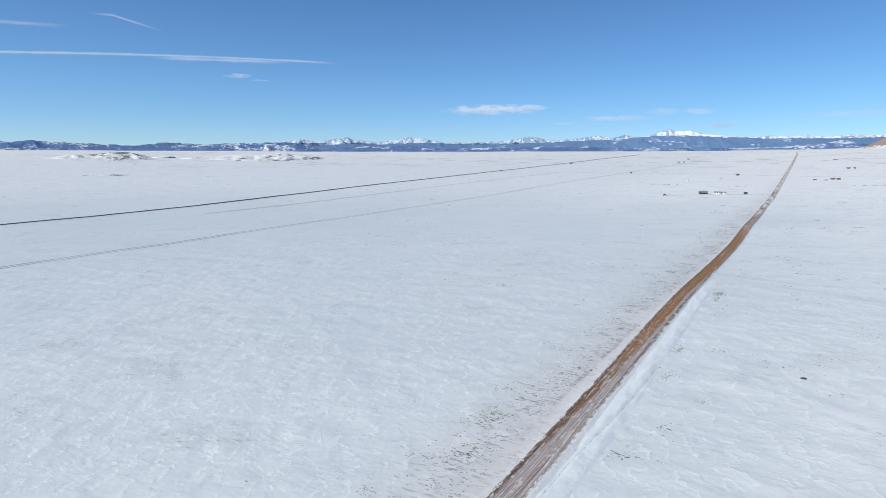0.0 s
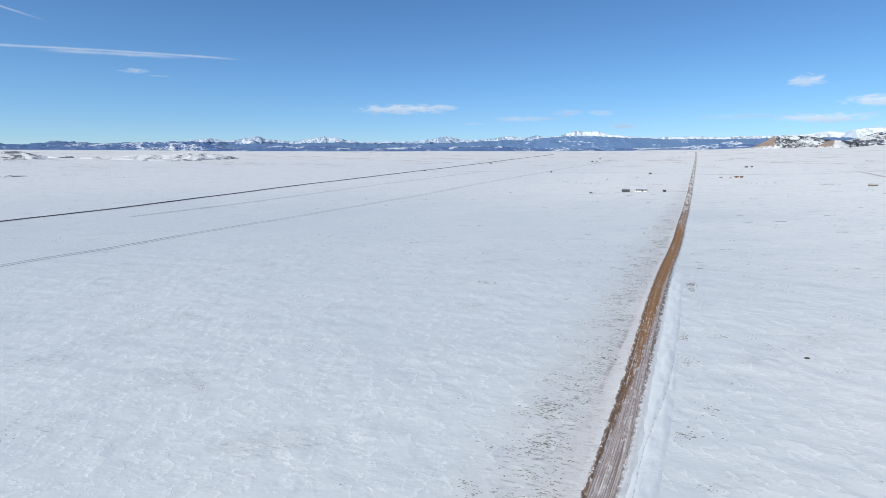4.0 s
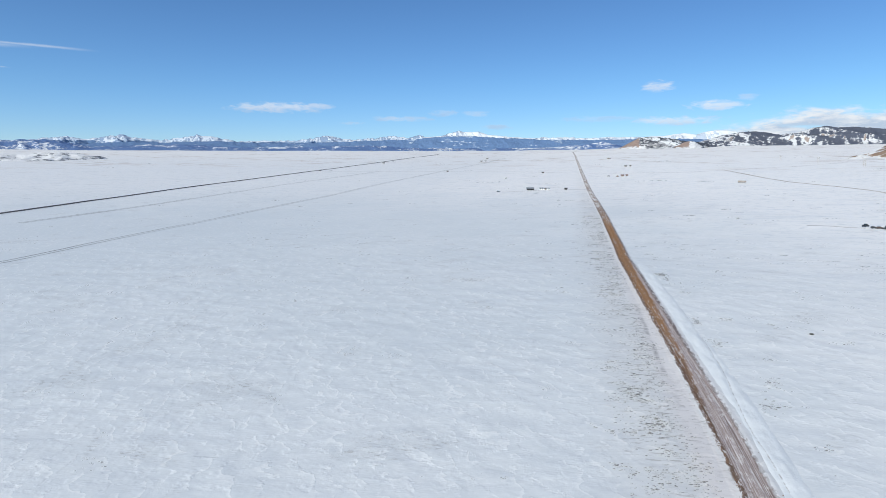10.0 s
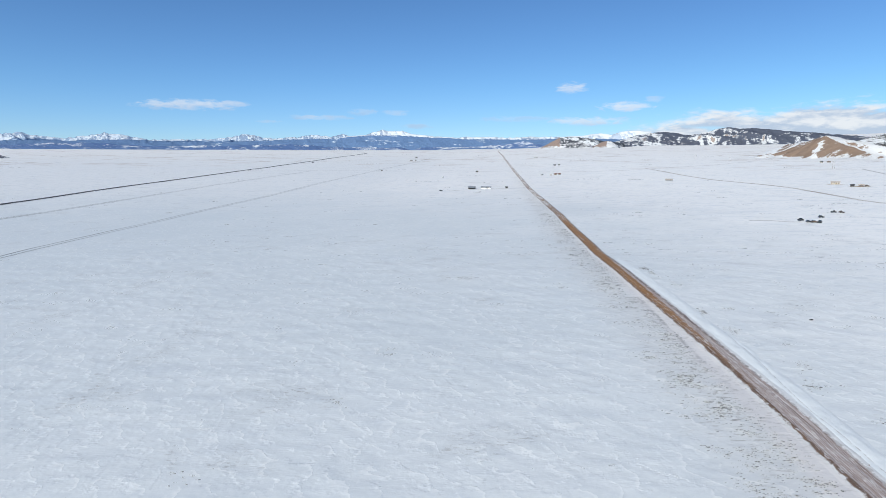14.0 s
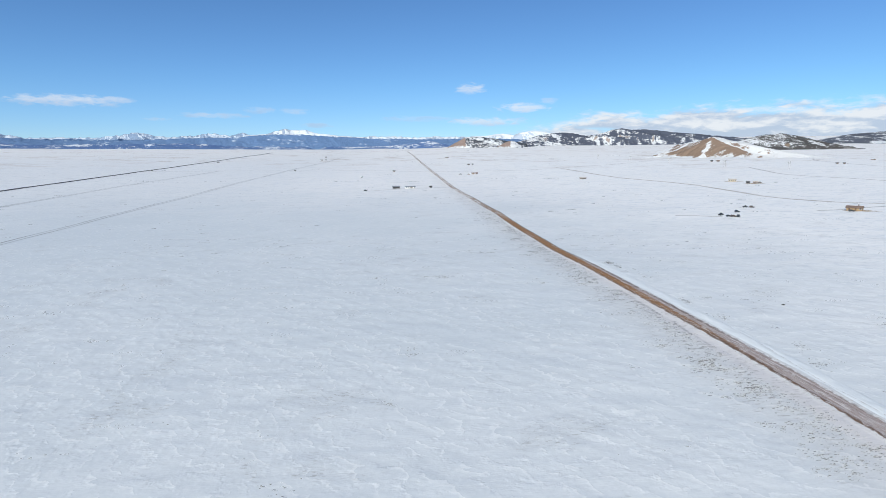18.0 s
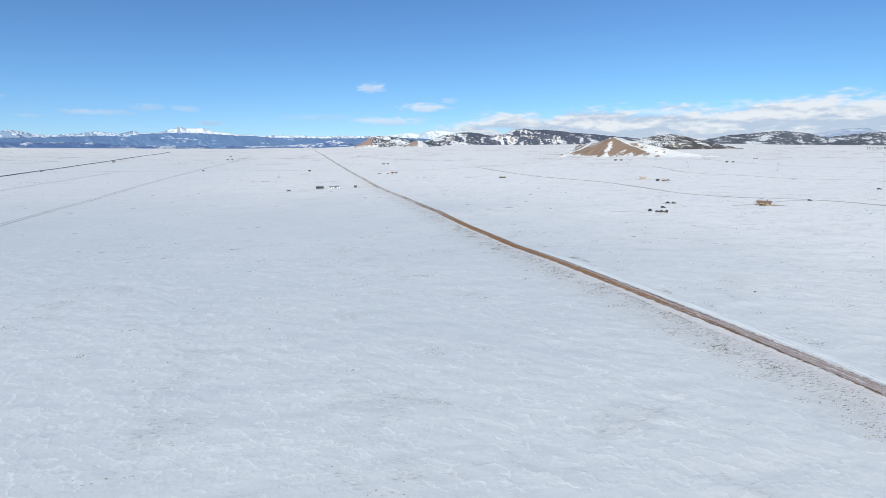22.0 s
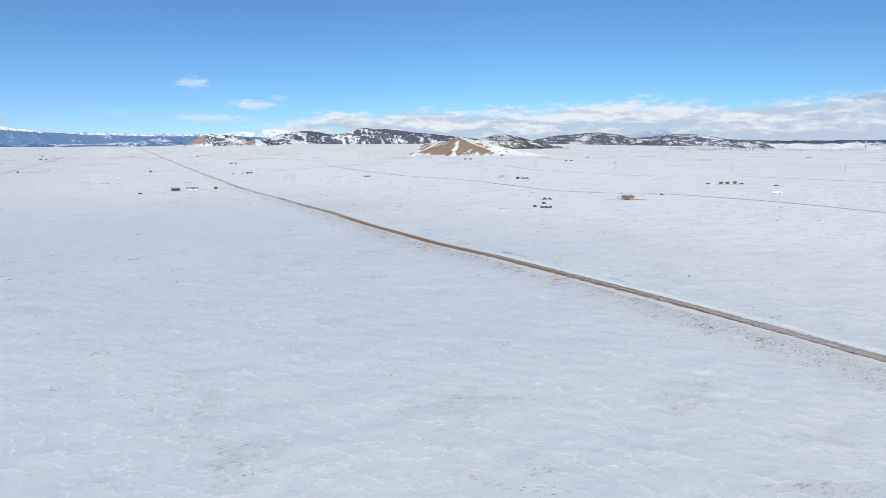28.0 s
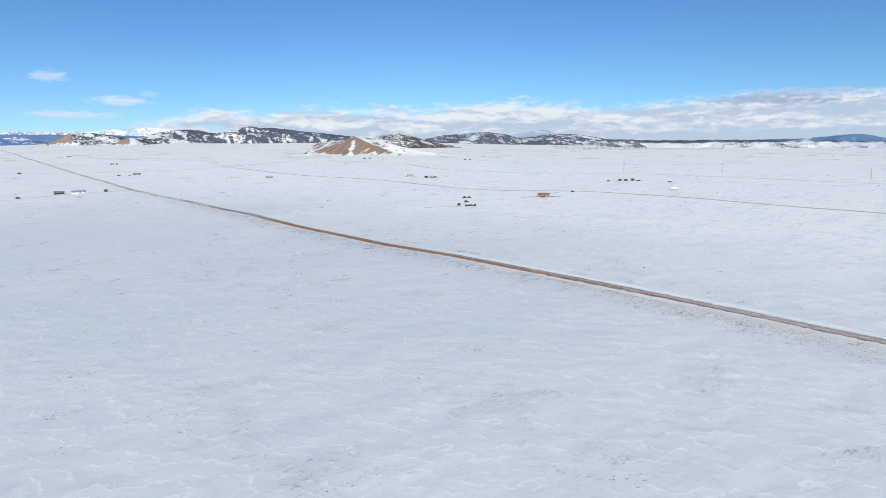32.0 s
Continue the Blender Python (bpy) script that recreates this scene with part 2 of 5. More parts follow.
def ground_z(x, y):
    """The plain with its swells and, near by, its drifts."""
    x, y = np.asarray(x, float), np.asarray(y, float)
    r = np.hypot(x + 100, y)
    z = lie(x, y)
    z = z + 0.9 * fbm(x / 90, y / 90, 3) * sstep(120, 500, r) + 3.0 * fbm(x / 420, y / 420, 3) * sstep(900, 2600, r)
    z = z + dip(y) * np.exp(-((x - ROAD_X) / 120) ** 2)
    near = 1 - sstep(330, 520, r)
    off = np.abs(x - track_x(y))
    drift = 0.22 * fbm(x / 13 + 0.35 * y / 13, y / 9, 3) + drift_steps(x, y)
    z = z + near * drift * sstep(4, 9, off)
    z = z - 0.12 * np.exp(-((x - track_x(y) + 5.2) / 0.8) ** 2) * sstep(85, 105, y) * (1 - sstep(150, 175, y))
    return z


# ---- materials ----
def snow_nodes(s, co):
    """Wind-packed snow with drift edges, thin patches and grass showing through. Returns colour, bump normal."""
    wind = s.scaled(co, 0.85, 1.0, 1.0, 10.0)
    broad = s.noise(co, 0.011, 4.0, 0.55, 0.3)
    patch = s.noise(co, 0.05, 4.0, 0.6, 0.5)
    mid = s.noise(wind, 0.3, 5.0, 0.62, 0.6)
    fine = s.noise(wind, 1.3, 5.0, 0.64, 0.5)
    grit = s.noise(co, 4.5, 3.0, 0.7, 0.8)
    # stepped drift lips, warped and broken into short crescents
    warp = s.node("ShaderNodeTexNoise")
    s.link(co, warp.inputs["Vector"])
    warp.inputs["Scale"].default_value, warp.inputs["Detail"].default_value = 0.13, 4.0
    pull = s.node("ShaderNodeVectorMath", operation="MULTIPLY_ADD")
    s.link(warp.outputs["Color"], pull.inputs[0])
    pull.inputs[1].default_value = (15.0, 15.0, 0.0)
    s.link(co, pull.inputs[2])
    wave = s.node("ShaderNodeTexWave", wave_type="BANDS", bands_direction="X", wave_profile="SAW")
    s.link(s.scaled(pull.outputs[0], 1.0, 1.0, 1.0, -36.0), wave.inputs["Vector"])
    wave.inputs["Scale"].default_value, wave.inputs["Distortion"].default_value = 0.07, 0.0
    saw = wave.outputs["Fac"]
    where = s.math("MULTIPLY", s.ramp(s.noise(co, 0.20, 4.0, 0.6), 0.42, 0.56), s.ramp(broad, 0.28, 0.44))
    # masks for the painted highlight on each lip and the shade behind it
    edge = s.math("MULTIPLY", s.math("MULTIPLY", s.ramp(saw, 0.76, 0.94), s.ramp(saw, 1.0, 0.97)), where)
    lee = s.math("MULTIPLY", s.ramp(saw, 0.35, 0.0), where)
    base = s.mix(s.ramp(broad, 0.3, 0.7), (0.69, 0.725, 0.76), (0.745, 0.77, 0.80))
    base = s.mix(s.math("MULTIPLY", s.ramp(mid, 0.42, 0.72), 0.26), base, (0.63, 0.665, 0.69))
    base = s.mix(s.math("MULTIPLY", s.ramp(fine, 0.46, 0.68), 0.14), base, (0.58, 0.615, 0.645))
    base = s.mix(s.math("MULTIPLY", s.ramp(fine, 0.50, 0.36), 0.10), base, (0.91, 0.92, 0.935))
    base = s.mix(s.math("MULTIPLY", s.ramp(grit, 0.48, 0.64), 0.08), base, (0.58, 0.61, 0.64))
    # brighter far snow painted in, standing in for light it returns at low angles
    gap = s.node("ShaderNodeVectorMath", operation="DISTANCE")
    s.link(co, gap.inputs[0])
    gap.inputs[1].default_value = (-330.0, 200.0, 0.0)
    far_bright = s.ramp(s.math("ADD", gap.outputs["Value"], s.math("MULTIPLY", broad, 200.0)), 290.0, 860.0)
    base = s.mix(s.math("MULTIPLY", far_bright, 0.95), base, (0.94, 0.915, 0.91))
    # also whitened to the east, greyed blue to the west, in the colour
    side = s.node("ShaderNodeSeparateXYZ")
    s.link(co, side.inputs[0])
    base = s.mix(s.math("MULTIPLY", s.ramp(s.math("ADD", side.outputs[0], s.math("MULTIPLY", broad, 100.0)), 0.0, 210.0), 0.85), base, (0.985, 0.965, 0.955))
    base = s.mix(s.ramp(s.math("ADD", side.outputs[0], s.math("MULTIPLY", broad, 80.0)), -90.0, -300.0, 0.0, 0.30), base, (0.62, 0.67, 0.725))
    # wind waves on the plain: soft drift shading painted in, then dark and pale mottling
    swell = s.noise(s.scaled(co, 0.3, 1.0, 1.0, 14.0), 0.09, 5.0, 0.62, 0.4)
    mottle = s.noise(s.scaled(co, 0.75, 1.0, 1.0, -12.0), 0.2, 5.0, 0.68, 0.6)
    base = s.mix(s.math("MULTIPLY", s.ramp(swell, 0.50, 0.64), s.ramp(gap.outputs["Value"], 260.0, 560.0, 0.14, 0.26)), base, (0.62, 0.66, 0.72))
    base = s.mix(s.math("MULTIPLY", s.ramp(mottle, 0.53, 0.64), s.ramp(gap.outputs["Value"], 260.0, 560.0, 0.18, 0.50)), base, (0.56, 0.60, 0.65))
    base = s.mix(s.math("MULTIPLY", s.ramp(mottle, 0.46, 0.36), 0.10), base, (0.96, 0.96, 0.965))
    # warmer tint painted in with distance; brush shows brown
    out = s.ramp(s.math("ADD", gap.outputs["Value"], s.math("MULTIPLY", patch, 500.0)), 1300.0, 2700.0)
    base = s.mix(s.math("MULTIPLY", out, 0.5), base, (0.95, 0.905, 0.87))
    brush = s.noise(s.scaled(co, 0.8, 1.0, 1.0, 30.0), 0.018, 7.0, 0.70, 0.5)
    brush = s.math("MULTIPLY", s.ramp(brush, 0.53, 0.60), s.ramp(s.noise(co, 0.0035, 3.0, 0.5), 0.42, 0.58))
    base = s.mix(s.math("MULTIPLY", s.math("MULTIPLY", brush, s.ramp(gap.outputs["Value"], 900.0, 1700.0)), 0.62), base, (0.47, 0.38, 0.32))
    # shaded lee and bright lip go into the colour here
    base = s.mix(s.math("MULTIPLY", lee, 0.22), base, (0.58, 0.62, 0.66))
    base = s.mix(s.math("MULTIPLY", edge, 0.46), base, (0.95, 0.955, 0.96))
    # earth and stubble where the cover is thin, in wind-drawn shreds
    thin = s.ramp(s.math("ADD", patch, s.math("MULTIPLY", s.math("SUBTRACT", broad, 0.5), 0.2)), 0.56, 0.70)
    stalks = s.ramp(s.noise(s.scaled(co, 0.5, 1.6, 1.0, 4.0), 1.1, 5.0, 0.7, 0.4), 0.54, 0.64)
    base = s.mix(s.math("MULTIPLY", thin, s.math("MULTIPLY", stalks, 0.6)), base, (0.27, 0.255, 0.24))
    base = s.mix(s.math("MULTIPLY", thin, 0.16), base, (0.47, 0.48, 0.50))
    h = s.math("ADD", s.math("MULTIPLY", mid, 0.22), s.math("MULTIPLY", fine, 0.02))
    h = s.math("ADD", h, s.math("MULTIPLY", s.math("MULTIPLY", saw, where), 0.26))
    h = s.math("ADD", h, s.math("ADD", s.math("MULTIPLY", swell, 0.5), s.math("MULTIPLY", mottle, 0.36)))
    bump = s.node("ShaderNodeBump")
    bump.inputs["Strength"].default_value, bump.inputs["Distance"].default_value = 0.42, 0.6
    s.link(h, bump.inputs["Height"])
    return base, bump.outputs[0]


def material(name):
    m = bpy.data.materials.new(name)
    m.use_nodes = True
    s = Net(m.node_tree)
    return m, s, m.node_tree.nodes["Principled BSDF"]


def world_co(s):
    return s.node("ShaderNodeNewGeometry").outputs["Position"]


def road_dust(s, co, col):
    """Dust and grass on the snow along the lee side of the track."""
    xyz = s.node("ShaderNodeSeparateXYZ")
    s.link(co, xyz.inputs[0])
    off = s.math("SUBTRACT", ROAD_X, xyz.outputs[0])
    dust = s.math("MULTIPLY", s.ramp(off, 0.0, 3.0), s.ramp(off, 26.0, 4.0))
    dust = s.math("MULTIPLY", dust, s.ramp(xyz.outputs[1], 1500.0, 300.0))
    streak = s.noise(s.scaled(co, 0.55, 1.8, 1.0, 3.0), 0.8, 5.0, 0.70, 0.4)
    tufts = s.math("MULTIPLY", s.ramp(streak, 0.53, 0.61), s.ramp(s.noise(co, 0.07, 3.0), 0.40, 0.58))
    col = s.mix(s.math("MULTIPLY", dust, 0.2), col, (0.60, 0.49, 0.43))
    nigh = s.ramp(xyz.outputs[1], 420.0, 180.0)
    blown = s.math("MULTIPLY", s.math("MULTIPLY", s.ramp(off, 1.8, 2.6), s.ramp(off, 8.0, 4.5)), nigh)
    col = s.mix(s.math("MULTIPLY", blown, 0.45), col, (0.75, 0.69, 0.69))
    tufts = s.math("MULTIPLY", tufts, s.math("SUBTRACT", 1.0, s.math("MULTIPLY", blown, 0.55)))
    col = s.mix(s.math("MULTIPLY", dust, s.math("MULTIPLY", tufts, 0.8)), col, (0.22, 0.195, 0.185))
    # a broken, darker grey line along the bottom of the shallow ditch
    wob = s.math("MULTIPLY", s.math("SUBTRACT", s.noise(co, 0.12, 4.0, 0.6), 0.5), 1.2)
    low = s.ramp(s.math("ABSOLUTE", s.math("SUBTRACT", s.math("ADD", off, wob), 5.0)), 0.8, 0.1)
    low = s.math("MULTIPLY", low, s.math("MULTIPLY", s.ramp(streak, 0.38, 0.56), s.ramp(xyz.outputs[1], 230.0, 150.0)))
    low = s.math("MULTIPLY", low, s.math("MULTIPLY", s.ramp(xyz.outputs[1], 84.0, 112.0, 0.15, 1.0), s.ramp(s.noise(co, 0.09, 3.0), 0.42, 0.56)))
    return s.mix(s.math("MULTIPLY", low, 0.6), col, (0.27, 0.26, 0.265))


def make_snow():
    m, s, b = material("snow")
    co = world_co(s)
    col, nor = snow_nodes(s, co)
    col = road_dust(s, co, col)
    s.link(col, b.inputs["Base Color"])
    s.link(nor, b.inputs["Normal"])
    b.inputs["Roughness"].default_value = 0.62
    b.inputs["Specular IOR Level"].default_value = 0.4
    return m


SNOW = make_snow()


def make_track(name, earth, half, cover, run=0.02, soft=1.2):
    """A track: bare earth in the wheel lanes, snow over the rest. UV x is metres off the middle, y metres along."""
    m, s, b = material(name)
    co = world_co(s)
    snow_col, snow_nor = snow_nodes(s, co)
    uv = s.node("ShaderNodeUVMap").outputs[0]
    xyz = s.node("ShaderNodeSeparateXYZ")
    s.link(uv, xyz.inputs[0])
    across, along = xyz.outputs[0], xyz.outputs[1]
    ab = s.math("ABSOLUTE", across)
    rag = s.noise(s.scaled(uv, 1.0, 0.42, 1.0), 1.1, 6.0, 0.72)
    lanes = s.noise(s.scaled(uv, 4.2, 0.09, 1.0), 1.0, 6.0, 0.72, 0.3)
    bare = s.ramp(s.math("ADD", ab, s.math("MULTIPLY", s.math("SUBTRACT", rag, 0.5), soft * 2.2)), half, half - soft * 0.4)
    veil = s.noise(s.scaled(uv, 0.25, run, 1.0), 1.0, 3.0, 0.6)
    clear = s.math("ADD", s.math("MULTIPLY", s.math("SUBTRACT", veil, 0.5), 2.2), s.math("MULTIPLY", s.math("SUBTRACT", lanes, 0.5), 2.6))
    clear = s.math("ADD", clear, s.math("MULTIPLY", s.math("SUBTRACT", rag, 0.5), 0.8))
    clear = s.ramp(s.math("ADD", clear, cover(s, across, along)), -0.3, 0.36)
    soil_n = s.noise(co, 1.3, 6.0, 0.7)
    soil_n = s.math("ADD", s.math("MULTIPLY", soil_n, 0.6), s.math("MULTIPLY", lanes, 0.4))
    soil = s.mix(s.ramp(soil_n, 0.3, 0.7), tuple(c * 0.55 for c in earth), tuple(min(1, c * 1.35) for c in earth))
    soil = s.mix(s.math("MULTIPLY", s.ramp(lanes, 0.54, 0.66), 0.5), soil, tuple(c * 0.42 for c in earth))
    f = s.math("MULTIPLY", bare, clear)
    dusty = s.mix(s.math("MULTIPLY", s.ramp(ab, half + 1.8, half - 0.2), 0.3), snow_col, (0.62, 0.56, 0.55))
    bed = s.ramp(s.math("ADD", ab, s.math("MULTIPLY", s.math("SUBTRACT", rag, 0.5), soft * 2.0)), half + 0.15, half - 0.4)
    drift = s.ramp(s.noise(s.scaled(uv, 0.5, 0.06, 1.0), 1.0, 4.0, 0.6), 0.56, 0.42)
    bed = s.math("MULTIPLY", bed, s.math("MULTIPLY", drift, s.ramp(lanes, 0.60, 0.44)))
    dusty = s.mix(s.math("MULTIPLY", bed, 0.55), dusty, tuple(0.6 * v + 0.2 for v in earth))
    s.link(s.mix(f, dusty, soil), b.inputs["Base Color"])
    bump = s.node("ShaderNodeBump")
    bump.inputs["Strength"].default_value, bump.inputs["Distance"].default_value = 0.5, 0.25
    s.link(s.math("ADD", lanes, s.math("MULTIPLY", soil_n, 0.5)), bump.inputs["Height"])
    s.link(bump.outputs[0], b.inputs["Normal"])
    b.inputs["Roughness"].default_value = 0.85
    b.inputs["Specular IOR Level"].default_value = 0.2
    return m


def make_dirt():
    """The dirt track: mauve frozen dust and tyre streaks near by, ochre earth along the middle, patches under snow farther on."""
    m, s, b = material("dirt_track")
    co = world_co(s)
    snow_col, snow_nor = snow_nodes(s, co)
    uv = s.node("ShaderNodeUVMap").outputs[0]
    xyz = s.node("ShaderNodeSeparateXYZ")
    s.link(uv, xyz.inputs[0])
    a, y = xyz.outputs[0], xyz.outputs[1]

    def mul(*v):
        out = v[0]
        for k in v[1:]:
            out = s.math("MULTIPLY", out, k)
        return out

    def off(n, k):
        return s.math("MULTIPLY", s.math("SUBTRACT", n, 0.5), k)

    rag = s.noise(s.scaled(uv, 1.0, 0.42, 1.0), 1.0, 6.0, 0.74, 0.3)
    torn = s.noise(s.scaled(uv, 1.0, 0.5, 1.0), 0.9, 5.0, 0.72, 0.8)
    lanes = s.noise(s.scaled(uv, 3.4, 0.05, 1.0), 1.0, 6.0, 0.70, 0.2)
    lines = s.noise(s.scaled(uv, 8.0, 0.045, 1.0), 1.0, 5.0, 0.72)
    broken = s.noise(s.scaled(uv, 0.35, 0.026, 1.0), 1.0, 5.0, 0.66)
    grain = s.noise(co, 1.6, 6.0, 0.7)
    # the trodden bed and its ragged rims
    west = s.ramp(s.math("ADD", a, off(rag, 2.4)), -2.55, -2.3)
    wide = s.ramp(y, 90.0, 230.0, 1.75, 2.4)
    east = s.ramp(s.math("SUBTRACT", s.math("ADD", a, off(rag, 1.8)), wide), 0.15, -0.15)
    bed = mul(west, east)
    dust = s.mix(s.ramp(lines, 0.43, 0.58), (0.27, 0.20, 0.18), (0.57, 0.50, 0.485))
    dust = s.mix(mul(s.ramp(lanes, 0.44, 0.60), 0.6), dust, (0.40, 0.335, 0.34))
    ochre = s.mix(s.ramp(grain, 0.32, 0.68), (0.20, 0.105, 0.050), (0.43, 0.235, 0.115))
    ochre = s.mix(mul(s.ramp(lanes, 0.54, 0.64), 0.55), ochre, (0.15, 0.085, 0.05))
    ochre = s.mix(s.ramp(y, 165.0, 85.0, 0.0, 0.75), ochre, s.mix(s.ramp(grain, 0.35, 0.65), (0.12, 0.075, 0.055), (0.26, 0.175, 0.14)))
    reach = s.math("ADD", s.ramp(y, 66.0, 140.0, -2.2, 0.1), s.math("ADD", s.ramp(y, 140.0, 190.0, 0.0, 1.0), s.ramp(y, 215.0, 275.0, 0.0, 1.2)))
    swept = s.ramp(s.math("SUBTRACT", s.math("ADD", a, s.math("ADD", off(torn, 1.8), off(lanes, 2.4))), reach), 0.25, -0.25)
    swept = mul(swept, s.ramp(s.math("ADD", broken, off(torn, 0.5)), 0.30, 0.40))
    soil = s.mix(swept, dust, ochre)
    soil = s.mix(s.ramp(y, 380.0, 520.0, 0.0, 0.55), soil, (0.185, 0.14, 0.115))
    # blown snow in the wheel lanes: much of it near and far, little along the middle
    amount = s.math("ADD", s.math("MULTIPLY", s.ramp(y, 260.0, 110.0, 0.25, 1.0), 0.085), s.math("MULTIPLY", s.ramp(y, 370.0, 450.0), 0.08))
    streaks = s.ramp(s.math("ADD", s.math("ADD", s.math("MULTIPLY", lanes, 0.6), s.math("MULTIPLY", torn, 0.4)), amount), 0.595, 0.66)
    soil = s.mix(mul(streaks, 0.82), soil, (0.74, 0.705, 0.70))
    # dark lumpy rims: earth on the west, trodden slush on the east
    rim_w = mul(s.ramp(s.math("ABSOLUTE", s.math("ADD", s.math("ADD", a, off(rag, 1.3)), 2.3)), 0.62, 0.25), s.ramp(torn, 0.44, 0.52))
    rim_w = mul(rim_w, 0.92)
    rim_e = mul(s.ramp(s.math("SUBTRACT", s.math("ADD", a, off(rag, 1.2)), wide), -0.6, -0.2), s.ramp(s.math("SUBTRACT", s.math("ADD", a, off(rag, 2.2)), wide), s.ramp(y, 90.0, 220.0, 0.6, 1.2), 0.2), s.ramp(torn, 0.42, 0.51))
    rim_e = mul(rim_e, s.ramp(y, 60.0, 150.0, 0.45, 0.95))
    # farther on the track is open only in places
    open_far = s.ramp(s.math("ADD", broken, off(torn, 0.30)), s.ramp(y, 380.0, 620.0, 0.20, 0.47), s.ramp(y, 380.0, 620.0, 0.30, 0.55))
    powder = s.mix(mul(s.ramp(s.math("ADD", a, off(rag, 1.6)), -3.9, -2.6), s.ramp(s.math("ADD", a, off(rag, 1.6)), 3.9, 2.4), 0.28), road_dust(s, co, snow_col), (0.70, 0.62, 0.60))
    col = s.mix(mul(bed, s.ramp(open_far, 0.0, 1.0, 0.12, 1.0)), powder, soil)
    col = s.mix(mul(rim_e, s.ramp(open_far, 0.0, 1.0, 0.55, 1.0)), col, (0.16, 0.125, 0.12))
    col = s.mix(mul(rim_w, s.ramp(open_far, 0.0, 1.0, 0.55, 1.0)), col, (0.15, 0.092, 0.065))
    lumps = mul(s.ramp(s.math("ABSOLUTE", s.math("ADD", s.math("ADD", a, off(torn, 1.0)), 2.0)), 0.5, 0.1), s.ramp(rag, 0.57, 0.61), s.ramp(y, 330.0, 230.0))
    flecks = mul(s.ramp(s.math("ABSOLUTE", s.math("SUBTRACT", s.math("SUBTRACT", s.math("ADD", a, off(torn, 1.4)), wide), -0.5)), 0.8, 0.3), s.ramp(rag, 0.55, 0.60))
    flecks = mul(flecks, s.ramp(y, 130.0, 200.0), s.ramp(s.noise(s.scaled(uv, 0.5, 0.05, 1.0), 1.0, 3.0), 0.42, 0.55))
    col = s.mix(mul(s.math("MAXIMUM", lumps, flecks), 0.8), col, (0.80, 0.78, 0.785))
    s.link(col, b.inputs["Base Color"])
    bump = s.node("ShaderNodeBump")
    bump.inputs["Strength"].default_value, bump.inputs["Distance"].default_value = 0.55, 0.3
    s.link(s.math("ADD", s.math("MULTIPLY", lanes, 0.7), s.math("ADD", s.math("MULTIPLY", torn, 0.5), s.math("MULTIPLY", grain, 0.3))), bump.inputs["Height"])
    blend = s.node("ShaderNodeMix", data_type="VECTOR")
    s.link(s.math("MAXIMUM", bed, s.math("MAXIMUM", rim_e, rim_w)), blend.inputs[0])
    s.link(snow_nor, blend.inputs[4])
    s.link(bump.outputs[0], blend.inputs[5])
    s.link(blend.outputs[1], b.inputs["Normal"])
    b.inputs["Roughness"].default_value = 0.85
    b.inputs["Specular IOR Level"].default_value = 0.2
    return m


def plain_cover(v):
    return lambda s, across, along: v


DIRT = make_dirt()
ASPHALT = make_track("asphalt", (0.055, 0.054, 0.064), 4.3, plain_cover(1.3), 0.008, 0.6)
FAINT = make_track("snowed_track", (0.42, 0.405, 0.405), 1.9, plain_cover(0.12), 0.01)


def make_ruts(name, gap, depth):
    """Snow with a pair of shallow grey wheel ruts."""
    m, s, b = material(name)
    co = world_co(s)
    col, nor = snow_nodes(s, co)
    uv = s.node("ShaderNodeUVMap").outputs[0]
    xyz = s.node("ShaderNodeSeparateXYZ")
    s.link(uv, xyz.inputs[0])
    rag = s.noise(s.scaled(uv, 1.0, 0.3, 1.0), 0.9, 5.0, 0.7)
    veil = s.ramp(s.noise(s.scaled(uv, 0.3, 0.012, 1.0), 1.0, 4.0, 0.6), 0.34, 0.6, 0.5, 1.0)
    d = s.math("ABSOLUTE", s.math("SUBTRACT", s.math("ABSOLUTE", xyz.outputs[0]), gap))
    d = s.math("ADD", d, s.math("MULTIPLY", s.math("SUBTRACT", rag, 0.5), 0.7))
    worn = s.ramp(s.math("ABSOLUTE", xyz.outputs[0]), gap * 2.2, gap * 0.9, 0.0, 0.08)
    f = s.math("ADD", s.math("MULTIPLY", s.ramp(d, gap * 0.42, gap * 0.08), depth), worn)
    f = s.math("MULTIPLY", f, s.ramp(xyz.outputs[1], 420.0, 160.0, 0.7, 1.25), clamp=True)
    s.link(s.mix(s.math("MULTIPLY", f, veil), col, (0.13, 0.135, 0.15)), b.inputs["Base Color"])
    s.link(nor, b.inputs["Normal"])
    b.inputs["Roughness"].default_value = 0.7
    return m


RUTS = make_ruts("rutted_snow", 2.4, 1.0)
BROWN = make_track("brown_track", (0.33, 0.265, 0.215), 2.3, plain_cover(0.12), 0.008)


